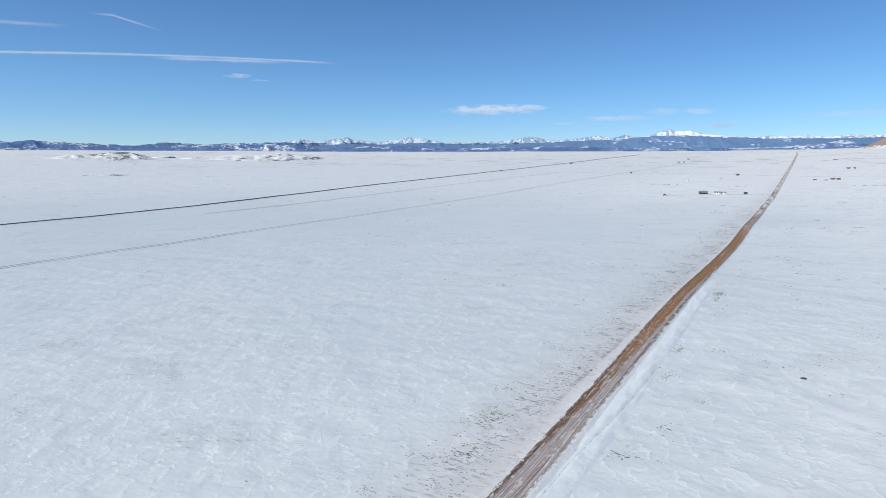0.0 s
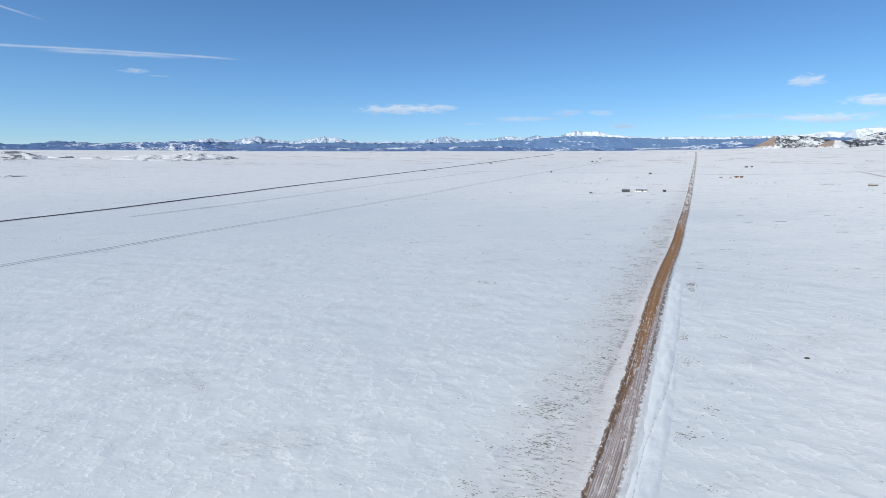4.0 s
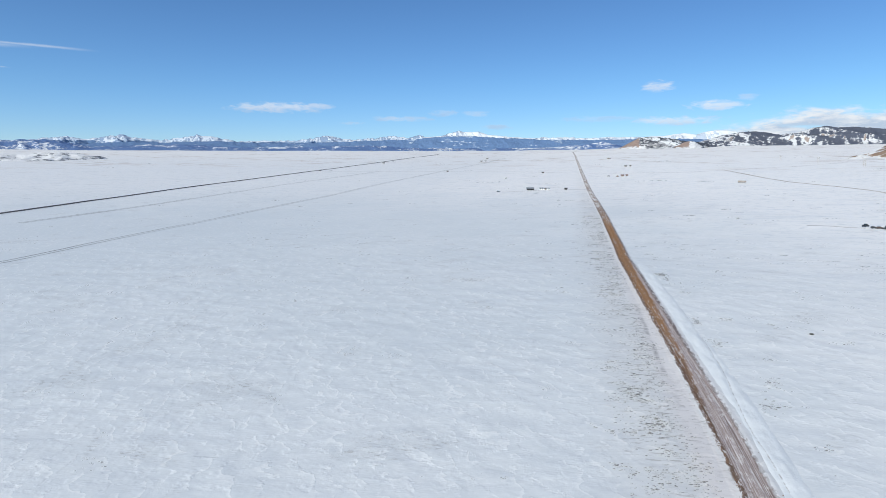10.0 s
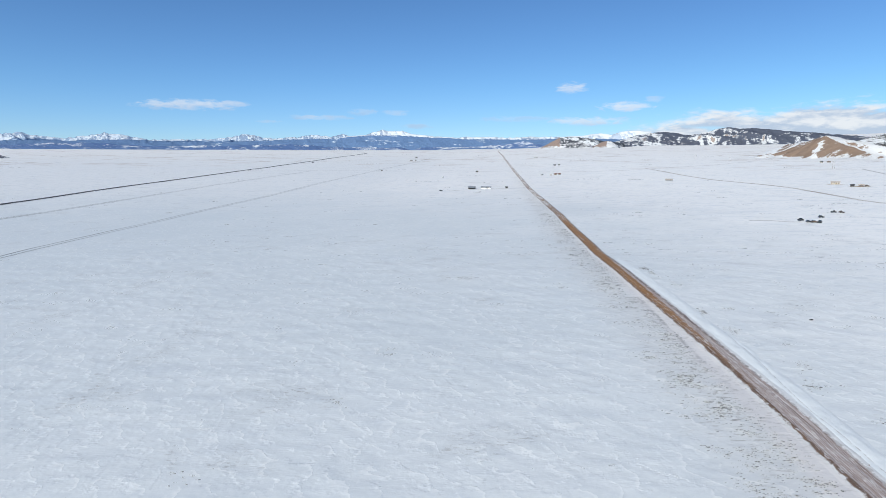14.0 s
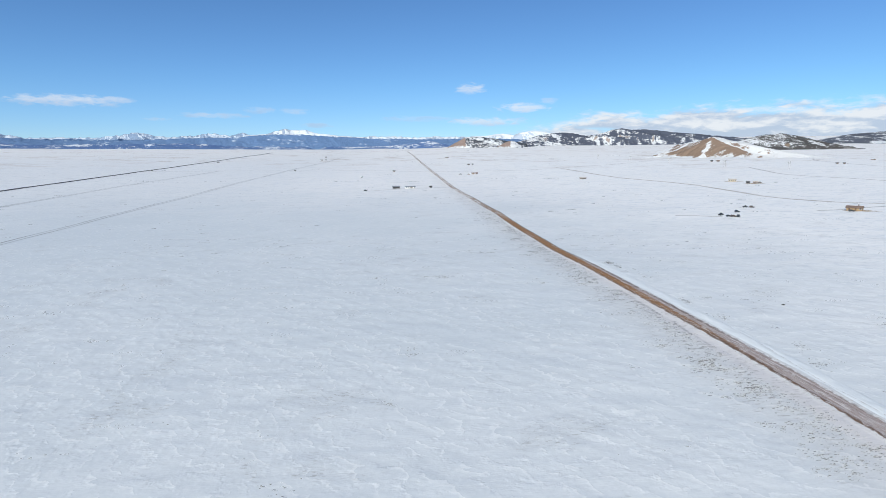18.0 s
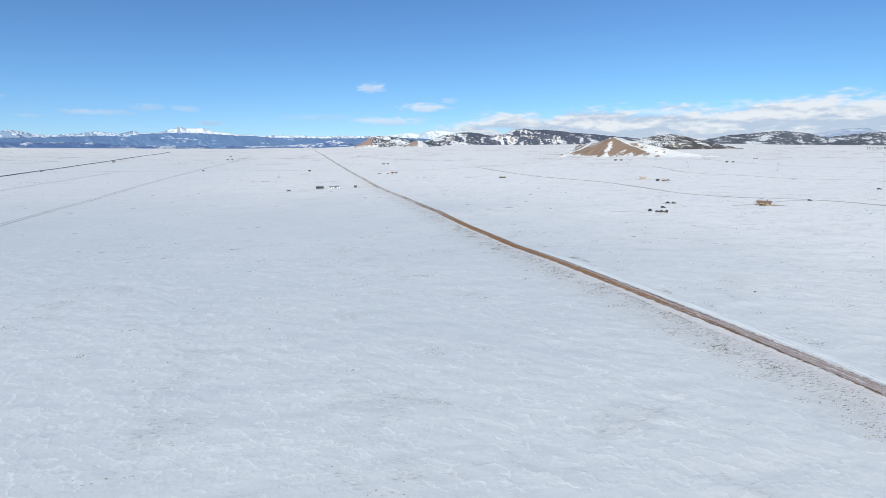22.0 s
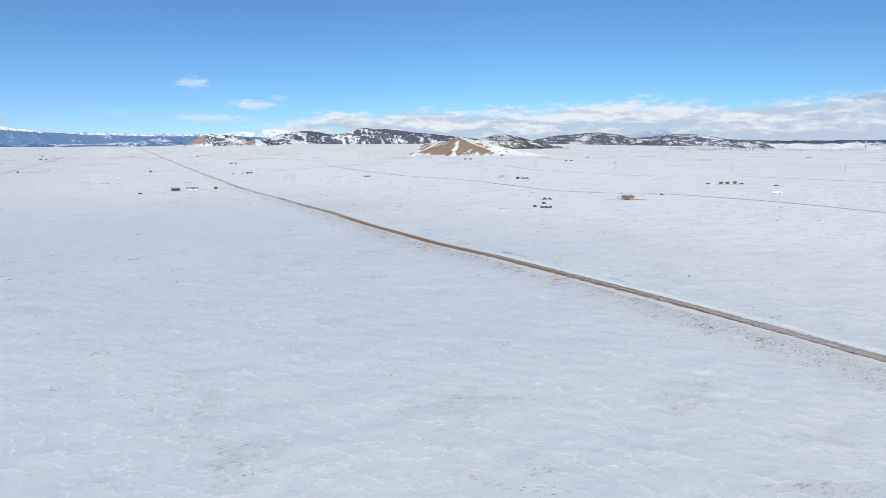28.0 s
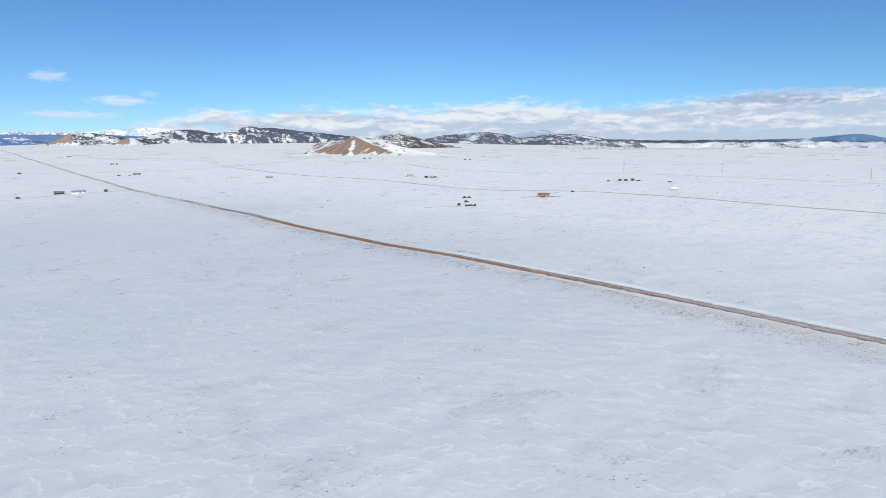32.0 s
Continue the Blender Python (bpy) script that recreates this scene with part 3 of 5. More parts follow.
def make_plain(name, colour, rough=0.6, grain=2.0, spread=0.22, metal=0.0):
    m, s, b = material(name)
    co = s.node("ShaderNodeTexCoord").outputs["Object"]
    n = s.noise(co, grain, 4.0, 0.6)
    big = s.noise(co, grain * 0.18, 3.0, 0.5)
    v = s.math("ADD", s.math("MULTIPLY", n, 0.6), s.math("MULTIPLY", big, 0.4))
    col = s.mix(s.ramp(v, 0.3, 0.7), tuple(c * (1 - spread) for c in colour), tuple(min(1, c * (1 + spread)) for c in colour))
    s.link(col, b.inputs["Base Color"])
    b.inputs["Roughness"].default_value, b.inputs["Metallic"].default_value = rough, metal
    bump = s.node("ShaderNodeBump")
    bump.inputs["Strength"].default_value, bump.inputs["Distance"].default_value = 0.25, 0.02
    s.link(n, bump.inputs["Height"])
    s.link(bump.outputs[0], b.inputs["Normal"])
    return m


def make_hill(name, bare, wood, snow_col, bare_at, wood_at, wood_scale, low, high, snowline=None, grain=1.0, patchy=0.7, streak=None, rock=None, aspect=0.12, east=None, fan=None, crumb=0.16, crown=0.0):
    """A hillside: snow, bare slopes and dark timber by noise, facing and height (low to high)."""
    m, s, b = material(name)
    geo = s.node("ShaderNodeNewGeometry")
    co, nor = geo.outputs["Position"], geo.outputs["Normal"]
    xyz, nz = s.node("ShaderNodeSeparateXYZ"), s.node("ShaderNodeSeparateXYZ")
    s.link(co, xyz.inputs[0])
    s.link(nor, nz.inputs[0])
    up = s.ramp(xyz.outputs[2], low, high, 0.0, 1.0, False)
    n1 = s.noise(co, 0.006 * grain, 5.0, 0.6, 0.4)
    n2 = s.noise(s.scaled(co, 1.0, 1.0, 3.2), wood_scale, 7.0, 0.76, 0.2)
    if streak:
        skew = s.node("ShaderNodeCombineXYZ")
        s.link(s.math("ADD", xyz.outputs[2], s.math("MULTIPLY", xyz.outputs[0], streak)), skew.inputs[0])
        s.link(s.math("MULTIPLY", s.math("ADD", xyz.outputs[0], xyz.outputs[1]), 0.12), skew.inputs[1])
        n2 = s.noise(skew.outputs[0], wood_scale, 8.0, 0.80, 0.3)
    n3 = s.noise(co, 0.06 * grain, 6.0, 0.80)
    snow = s.mix(n3, tuple(c * 0.9 for c in snow_col), tuple(min(1, c * 1.08) for c in snow_col))
    facing = s.math("ADD", s.math("MULTIPLY", nz.outputs[0], -1.6), s.math("MULTIPLY", nz.outputs[1], -0.3))
    melt = s.math("ADD", s.math("ADD", facing, s.math("MULTIPLY", s.math("SUBTRACT", n1, 0.5), 0.5)), s.math("MULTIPLY", s.math("SUBTRACT", n3, 0.5), patchy))
    melt = s.math("SUBTRACT", melt, s.ramp(up, 0.0, 0.3, 0.3, 0.0))
    if fan:
        # snow lying in gullies that fan out from the top
        dx, dy = s.math("SUBTRACT", xyz.outputs[0], fan[0]), s.math("SUBTRACT", xyz.outputs[1], fan[1])
        gully = s.node("ShaderNodeCombineXYZ")
        s.link(s.math("MULTIPLY", s.math("ADD", s.math("MULTIPLY", dy, 1.0), s.math("MULTIPLY", dx, -0.35)), 0.03), gully.inputs[0])
        s.link(s.math("MULTIPLY", xyz.outputs[2], 0.022), gully.inputs[1])
        melt = s.math("ADD", melt, s.math("MULTIPLY", s.math("SUBTRACT", s.noise(gully.outputs[0], 1.0, 6.0, 0.70, 0.3), 0.5), 1.9))
        melt = s.math("SUBTRACT", melt, s.ramp(s.math("ADD", dx, s.math("MULTIPLY", dy, 0.12)), -20.0, 42.0, 0.0, 0.42))
    melt = s.ramp(melt, bare_at, bare_at + 0.1)
    soil = s.mix(n3, tuple(c * 0.75 for c in bare), tuple(c * 1.25 for c in bare))
    col = s.mix(melt, snow, soil)
    # blue rock facets, painted for shaded faces as much as for bare stone
    if rock:
        skew = s.node("ShaderNodeCombineXYZ")
        s.link(s.math("ADD", xyz.outputs[0], s.math("MULTIPLY", xyz.outputs[2], 0.55)), skew.inputs[0])
        s.link(s.math("MULTIPLY", xyz.outputs[1], 0.25), skew.inputs[1])
        s.link(s.math("MULTIPLY", xyz.outputs[2], 0.45), skew.inputs[2])
        crag_shade = s.noise(skew.outputs[0], 0.028, 7.0, 0.72, 0.8)
        crag_shade = s.math("ADD", crag_shade, s.math("MULTIPLY", nz.outputs[0], 0.16))
        col = s.mix(s.math("MULTIPLY", s.ramp(crag_shade, 0.53, 0.60), 0.8), col, rock)
    trees = s.math("ADD", s.math("MULTIPLY", n2, 0.55), s.math("MULTIPLY", n1, 0.55))
    trees = s.math("ADD", trees, s.math("MULTIPLY", nz.outputs[0], aspect))
    if crown:
        trees = s.math("ADD", trees, s.ramp(up, 0.15, 0.6, -crown, crown))
    if east:
        trees = s.math("ADD", trees, s.ramp(xyz.outputs[0], east[0], east[1], east[2], east[3]))
    trees = s.math("ADD", trees, s.math("MULTIPLY", s.math("SUBTRACT", n3, 0.5), crumb))
    if snowline is not None:
        trees = s.math("SUBTRACT", trees, s.ramp(s.math("ADD", up, s.math("MULTIPLY", s.math("SUBTRACT", n2, 0.5), 0.5)), snowline - 0.12, snowline + 0.12, 0.0, 0.5))
    trees = s.ramp(trees, wood_at, wood_at + 0.05)
    timber = s.mix(n3, tuple(c * 0.65 for c in wood), tuple(c * 1.35 for c in wood))
    col = s.mix(trees, col, timber)
    s.link(col, b.inputs["Base Color"])
    bump = s.node("ShaderNodeBump")
    bump.inputs["Strength"].default_value, bump.inputs["Distance"].default_value = 0.6, 6.0
    s.link(s.math("ADD", n2, n3), bump.inputs["Height"])
    s.link(bump.outputs[0], b.inputs["Normal"])
    b.inputs["Roughness"].default_value = 0.9
    b.inputs["Specular IOR Level"].default_value = 0.1
    return m


# ---- mesh helpers ----
def grid_mesh(name, X, Y, Z, mat, uv=None, smooth=True):
    """A sheet from three equal arrays."""
    n, k = X.shape
    me = bpy.data.meshes.new(name)
    co = np.stack([X, Y, Z], -1).reshape(-1, 3)
    i = np.arange(n * k).reshape(n, k)
    quads = np.stack([i[:-1, :-1], i[1:, :-1], i[1:, 1:], i[:-1, 1:]], -1).reshape(-1, 4)
    me.vertices.add(len(co))
    me.vertices.foreach_set("co", co.ravel())
    me.loops.add(quads.size)
    me.loops.foreach_set("vertex_index", quads.ravel())
    me.polygons.add(len(quads))
    me.polygons.foreach_set("loop_start", np.arange(len(quads)) * 4)
    me.polygons.foreach_set("use_smooth", np.full(len(quads), smooth))
    me.update(calc_edges=True)
    me.validate()
    if uv is not None:
        lay = me.uv_layers.new(name="UVMap")
        lay.data.foreach_set("uv", uv.reshape(-1, 2)[quads.ravel()].ravel())
    me.materials.append(mat)
    return new(name, me)


def spread(fine0, fine1, step, reach0, reach1, grow=1.09):
    """Coordinates: even from fine0 to fine1, then wider and wider to reach0 and reach1."""
    mid = list(np.arange(fine0, fine1, step))
    lo, hi, s = [fine0], [mid[-1]], step
    while lo[-1] > reach0:
        s = min(s * grow, 60)
        lo.append(lo[-1] - s)
    s = step
    while hi[-1] < reach1:
        s = min(s * grow, 60)
        hi.append(hi[-1] + s)
    return np.array(lo[:0:-1] + mid + hi[1:])


# ---- ground ----
gx = spread(-265, 120, 0.75, -5300, 5300)
gy = spread(38, 300, 0.85, -5300, 5300)
GX, GY = np.meshgrid(gx, gy, indexing="ij")
GZ = ground_z(GX, GY)
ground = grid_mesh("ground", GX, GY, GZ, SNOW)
tagged(ground, "wide wind-packed snow plain with thin drifts and dry grass", "ground", kind="structure")


def on_ground(x, y):
    """The height of the ground sheet itself."""
    x, y = np.asarray(x, float), np.asarray(y, float)
    i = np.clip(np.searchsorted(gx, x) - 1, 0, len(gx) - 2)
    j = np.clip(np.searchsorted(gy, y) - 1, 0, len(gy) - 2)
    fx, fy = (x - gx[i]) / (gx[i + 1] - gx[i]), (y - gy[j]) / (gy[j + 1] - gy[j])
    return (GZ[i, j] * (1 - fx) + GZ[i + 1, j] * fx) * (1 - fy) + (GZ[i, j + 1] * (1 - fx) + GZ[i + 1, j + 1] * fx) * fy


def strip(name, points, half, mat, label, lift=0.05, step=6.0, lanes=9, crown=0.0, category="road", kind="structure", rough=0.0):
    """A road laid along points, following the ground."""
    p = np.array(points, float)
    seg = np.hypot(*np.diff(p, axis=0).T)
    s = np.concatenate([[0], np.cumsum(seg)])
    t = np.arange(0, s[-1] + step, step)
    t[-1] = s[-1]
    x, y = np.interp(t, s, p[:, 0]), np.interp(t, s, p[:, 1])
    pad = max(1, int(40 / step))
    for _ in range(3):
        if len(x) > 2 * pad + 1:
            k = np.ones(2 * pad + 1) / (2 * pad + 1)
            x = np.convolve(np.concatenate([2 * x[0] - x[pad:0:-1], x, 2 * x[-1] - x[-2:-pad - 2:-1]]), k, "valid")
            y = np.convolve(np.concatenate([2 * y[0] - y[pad:0:-1], y, 2 * y[-1] - y[-2:-pad - 2:-1]]), k, "valid")
    tx, ty = np.gradient(x), np.gradient(y)
    q = np.hypot(tx, ty)
    nx, ny = ty / q, -tx / q
    w = np.linspace(-half, half, lanes)
    X, Y = x[:, None] + nx[:, None] * w, y[:, None] + ny[:, None] * w
    dist = np.hypot(X + 100, Y)
    Z = on_ground(X, Y) + (lift + dist * 0.00006) * (1 - np.abs(w / half) ** 6) + crown * (1 - (w / half) ** 2)
    if rough:
        Z = Z + rough * fbm(X / 1.1, Y / 4.0, 3) * (1 - (w / half) ** 4)
    edge = np.abs(w) > half - 1e-6
    Z[:, edge] -= 0.06
    UV = np.stack([np.broadcast_to(w, X.shape), np.broadcast_to(t[:, None], X.shape)], -1)
    ob = grid_mesh(name, X, Y, Z, mat, UV)
    return tagged(ob, label, category, kind=kind)


# the dirt track: straight to the hills
yy = np.concatenate([np.arange(-600, 30, 15), np.arange(30, 420, 1.5), np.arange(420, 1200, 5), np.arange(1200, 2700, 15)])
ww = np.linspace(-4.2, 4.4, 35)
mid_x = track_x(yy) + 0.35 * fbm(yy / 45, yy * 0 + 3, 2)
mid_x = np.convolve(np.pad(mid_x, 6, "edge"), np.ones(13) / 13, "valid")
RX, RY = mid_x[:, None] + ww[None], yy[:, None] + 0 * ww[None]
ruts = -0.09 * np.exp(-((np.abs(ww) - 1.0) / 0.45) ** 2) + 0.05 * (1 - (ww / 5.0) ** 2)
taper = (1 - sstep(2.3, 4.0, np.abs(ww)))[None]
RZ = 0.05 * taper + ruts[None] + 0.08 * fbm(RX / 0.9, RY / 4.0, 3)
RZ += 0.16 * np.exp(-((np.abs(ww) - 2.4) / 0.4) ** 2)[None] * np.clip(0.4 + 1.6 * fbm(RX / 0.8, RY / 1.6 + 7, 3), 0, 1)
RZ = on_ground(RX, RY) + 0.03 + RY * 0.00012 + RZ * taper - 0.05 * sstep(3.4, 4.0, np.abs(ww))[None]
road = grid_mesh("road", RX, RY, RZ, DIRT, np.stack([np.broadcast_to(ww[None], RX.shape), RY], -1))
tagged(road, "straight brown dirt track with wheel ruts and blown snow", "dirt road", kind="structure")

# ploughed snow along its east side
bw = np.linspace(-2.7, 2.7, 19)
by = np.concatenate([np.arange(-400, 40, 8), np.arange(40, 300, 1.0)])
bank_x = np.interp(by, (-400, 60, 85, 115, 150, 205, 300), (-28.2, -28.0, -27.2, -27.3, -27.7, -28.5, -29.6))
BX = bank_x[:, None] + bw[None] * np.interp(by, (40, 85, 115, 300), (0.85, 0.85, 1.0, 1.0))[:, None] + 0.35 * fbm(by / 23, by * 0, 2)[:, None]
BY = by[:, None] + 0 * bw[None]
lift = np.clip(1 - (bw / 2.7) ** 2, 0, 1)[None] * (0.30 * sstep(-400, -350, BY) * (1 - sstep(215, 270, BY)))
BZ = on_ground(BX, BY) - 0.06 + lift * (1 + 0.9 * fbm(BX / 1.7, BY / 5, 3)) + 0.06 * fbm(BX / 0.8, BY / 2.5, 3) * (lift > 0.05)
line_x = np.interp(by, (-400, 65, 85, 115, 150, 210), (-28.8, -28.7, -28.4, -26.2, -25.7, -26.4))[:, None]
BZ = BZ - 0.07 * np.exp(-((BX - line_x) / 0.25) ** 2)


def make_clean_snow():
    m, s, b = material("ploughed_snow")
    co = world_co(s)
    n, f = s.noise(co, 0.5, 5.0, 0.6), s.noise(co, 3.0, 4.0, 0.6)
    uv = s.node("ShaderNodeUVMap").outputs[0]
    xyz = s.node("ShaderNodeSeparateXYZ")
    s.link(uv, xyz.inputs[0])
    wob = s.math("MULTIPLY", s.math("SUBTRACT", s.noise(s.scaled(uv, 0.0, 0.08, 1.0), 1.0, 4.0, 0.6), 0.5), 0.7)
    at = s.math("ADD", xyz.outputs[0], wob)
    bits = s.ramp(s.noise(s.scaled(uv, 1.0, 0.5, 1.0), 1.3, 5.0, 0.7), 0.44, 0.60)
    rut = s.math("MULTIPLY", s.ramp(s.math("ABSOLUTE", at), 0.17, 0.02), bits)
    rut = s.math("MULTIPLY", rut, s.ramp(xyz.outputs[1], 200.0, 130.0, 0.0, 0.7), clamp=True)
    col = s.mix(n, (0.73, 0.765, 0.80), (0.84, 0.86, 0.885))
    s.link(s.mix(rut, col, (0.34, 0.31, 0.30)), b.inputs["Base Color"])
    bump = s.node("ShaderNodeBump")
    bump.inputs["Strength"].default_value, bump.inputs["Distance"].default_value = 0.5, 0.2
    s.link(s.math("ADD", n, s.math("MULTIPLY", f, 0.4)), bump.inputs["Height"])
    s.link(bump.outputs[0], b.inputs["Normal"])
    b.inputs["Roughness"].default_value = 0.7
    return m


PLOUGHED = make_clean_snow()
bank = grid_mesh("snow_bank", BX, BY, BZ, PLOUGHED, np.stack([BX - line_x, BY], -1))
tagged(bank, "long low bank of ploughed white snow beside the track", "snow bank", kind="structure")

strip("highway", [(-520, -60), (-551, 250), (-566, 380), (-590, 600), (-604, 800), (-608, 1050), (-605, 1260), (-602, 1680), (-603, 2140), (-610, 2620)], 7.0, ASPHALT,
      "dark asphalt highway cleared of snow", 0.25, 10.0, 11, 0.35)
strip("ranch_road", [(-335, 60), (-341, 190), (-348, 260), (-358, 370), (-365, 535), (-368, 640), (-361, 810), (-352, 1060), (-335, 1330), (-300, 1720), (-275, 2120)], 6.0, RUTS,
      "snowed-over ranch road with faint wheel ruts", 0.06, 6.0)
strip("ranch_road", [(-498, 400), (-503, 553), (-505, 702), (-500, 932), (-470, 1286)], 4.0, RUTS, "thin snowed track across the plain", 0.06, 8.0)
strip("cross_road", [(-590, 1246), (-449, 1305), (-323, 1314), (-236, 1288), (-130, 1250), (-30, 1196), (60, 1150), (130, 1138), (180, 1170), (201, 1207), (394, 1347), (520, 1460)], 2.8, FAINT,
      "faint snowed road crossing the plain", 0.08, 8.0)
strip("valley_road", [(218, 1235), (222, 1050), (226, 880), (254, 765), (260, 715), (238, 556), (228, 490), (245, 452)], 3.4, BROWN,
      "brown dirt road half covered with snow", 0.08, 6.0)
strip("valley_road", [(245, 452), (262, 447), (289, 393), (286, 340), (265, 239), (254, 193), (250, 110), (240, 20)], 2.6, BROWN,
      "narrow snowy dirt road to the ranch house", 0.08, 6.0)
strip("valley_road", [(510, 1030), (445, 826), (466, 695), (457, 622), (500, 582), (546, 545), (543, 394), (512, 213), (490, 60)], 2.8, FAINT,
      "thin snowed road under the power line", 0.08, 6.0)
strip("farm_lane", [(-37, 812), (-64, 811), (-86, 802), (-112, 800), (-150, 783)], 1.8, FAINT, "faint snowed lane to the mobile home", 0.08, 5.0)
strip("vehicle_track", [(86, 399), (97, 395), (106, 387), (113, 384)], 1.8, FAINT, "short wheel tracks leading to the wrecks", 0.06, 3.0, category="wheel tracks")
strip("farm_lane", [(192, 398), (206, 398), (222, 401), (240, 406), (256, 409), (268, 406)], 1.8, FAINT, "trodden snowy lane behind the log house", 0.06, 3.0)
strip("valley_road", [(850, 1350), (774, 1239), (680, 920), (695, 780), (810, 617), (920, 480)], 3.0, FAINT, "far snowed road along the foot of the hills", 0.08, 8.0)

# ---- hills and mountains ----
CX, CY = -100.0, 0.0


def massif(name, crest, foot_r, crest_r, back_r, mat, label, rough=0.12, spur=0.35, power=1.25, step=0.09, rows=34, seed=0.0, fade=2.0, jag=6.0, category="mountain"):
    """A range round the plain: crest is (azimuth, height) in degrees and metres; foot, crest and back are distances."""
    az = np.arange(crest[0][0] - fade, crest[-1][0] + fade, step)
    a, h = np.array(crest, float).T
    r = np.concatenate([np.linspace(foot_r, crest_r, rows), np.linspace(crest_r, back_r, rows // 2)[1:]])
    A, R = np.meshgrid(np.radians(az), r, indexing="ij")
    X, Y = CX + R * np.sin(A), CY + R * np.cos(A)
    base = lie(X, Y)
    cb = lie(CX + crest_r * np.sin(np.radians(az)), CY + crest_r * np.cos(np.radians(az)))
    top = np.interp(az, a, h)
    ends = sstep(az[0], crest[0][0], az) * (1 - sstep(crest[-1][0], az[-1], az))
    top = cb - 6 + (top - cb + 6) * ends
    arc = az * crest_r * 0.01745
    teeth = jag * fbm(arc / 26 + seed, arc * 0 + seed, 4) * ends
    s = np.clip((R - foot_r) / (crest_r - foot_r), 0, 1)
    back = np.clip((R - crest_r) / (back_r - crest_r), 0, 1)
    spurs = ridged(arc[:, None] / 130 + 0.4 * s + seed, s * 1.1 + seed, 4)
    form = s ** power * (1 + spur * (spurs - 0.2) * (1 - s) * 2.0)
    z = base - 8 + (top - cb + 8)[:, None] * np.clip(form, 0, 1.0) * (1 - back ** 1.3)
    z = z + teeth[:, None] * s ** 5 * (1 - back)
    z = z + rough * (top - cb + 8)[:, None] * fbm(X / 70 + seed, Y / 70, 4) * s * (1 - s) * 3.0
    ob = grid_mesh(name, X, Y, z, mat)
    return tagged(ob, label, category)


# distance haze painted into snow, rock and timber; blue bare rock also paints shade
SNOW_PEAK = make_hill("snow_peak_hazed", (0.24, 0.32, 0.46), (0.115, 0.195, 0.35), (0.68, 0.755, 0.86), 0.10, 0.50, 0.03, 95, 200, 0.55, patchy=1.5, rock=(0.27, 0.37, 0.54))
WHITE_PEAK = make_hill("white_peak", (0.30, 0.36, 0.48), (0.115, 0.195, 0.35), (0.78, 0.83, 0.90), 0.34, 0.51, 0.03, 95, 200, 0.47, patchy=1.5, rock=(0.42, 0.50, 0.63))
HAZED_WOOD = make_hill("hazed_timber", (0.30, 0.33, 0.40), (0.135, 0.225, 0.40), (0.58, 0.67, 0.79), 2.0, 0.435, 0.075, 95, 190, 1.2, streak=0.02)
DARK_HAZED_WOOD = make_hill("dark_hazed_timber", (0.33, 0.27, 0.22), (0.115, 0.195, 0.39), (0.76, 0.80, 0.87), 2.0, 0.48, 0.04, 90, 190, crumb=0.30)
# ridge and low timber lifted towards blue, haze painted into the colour
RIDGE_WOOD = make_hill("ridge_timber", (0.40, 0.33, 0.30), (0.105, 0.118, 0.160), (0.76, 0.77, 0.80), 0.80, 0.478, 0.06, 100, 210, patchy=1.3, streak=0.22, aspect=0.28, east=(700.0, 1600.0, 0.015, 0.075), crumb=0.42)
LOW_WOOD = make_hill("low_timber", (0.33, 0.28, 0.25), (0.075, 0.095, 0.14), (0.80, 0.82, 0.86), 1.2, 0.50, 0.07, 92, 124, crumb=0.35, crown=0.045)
HILL_WOOD = make_hill("hill_timber", (0.30, 0.235, 0.18), (0.110, 0.101, 0.098), (0.80, 0.81, 0.84), 0.46, 0.475, 0.05, 60, 140, aspect=0.25, crumb=0.35)
DRY_GRASS = make_hill("dry_grass_slope", (0.30, 0.215, 0.165), (0.05, 0.045, 0.04), (0.80, 0.80, 0.82), 0.33, 0.95, 0.03, 34, 95, grain=2.2, patchy=1.5, fan=(737.0, 1598.0))
PALE_HILL = make_hill("pale_hill", (0.34, 0.34, 0.36), (0.19, 0.20, 0.225), (0.84, 0.84, 0.86), 0.40, 0.575, 0.04, 30, 80, patchy=1.0)

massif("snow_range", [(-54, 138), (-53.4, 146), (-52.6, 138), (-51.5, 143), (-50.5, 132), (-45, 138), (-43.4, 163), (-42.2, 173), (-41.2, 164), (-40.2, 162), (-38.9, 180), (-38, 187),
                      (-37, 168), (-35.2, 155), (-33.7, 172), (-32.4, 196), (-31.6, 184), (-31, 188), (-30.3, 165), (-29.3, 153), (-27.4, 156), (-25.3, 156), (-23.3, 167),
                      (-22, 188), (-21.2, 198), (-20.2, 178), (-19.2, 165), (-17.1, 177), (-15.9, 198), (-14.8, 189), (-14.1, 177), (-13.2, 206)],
       4560, 4790, 4860, SNOW_PEAK, "far jagged snow-covered mountain range above timber painted blue for haze", 0.40, 0.6, 0.9, 0.07, 30, 3.0, 1.5, 10.0)
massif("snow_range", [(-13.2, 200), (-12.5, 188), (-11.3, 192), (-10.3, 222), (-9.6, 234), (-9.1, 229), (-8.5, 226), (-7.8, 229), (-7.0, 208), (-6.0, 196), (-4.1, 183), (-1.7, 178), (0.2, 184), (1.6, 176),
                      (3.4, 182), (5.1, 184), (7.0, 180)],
       4560, 4790, 4860, WHITE_PEAK, "broad white-topped massif with timbered flanks painted hazy blue", 0.40, 0.6, 0.9, 0.07, 30, 5.0, 1.5, 5.0)
# haze-blue timber and blue-grey shading painted into the domes
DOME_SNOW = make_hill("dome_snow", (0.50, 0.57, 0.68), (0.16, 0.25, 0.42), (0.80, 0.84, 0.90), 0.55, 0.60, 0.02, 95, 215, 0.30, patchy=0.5)
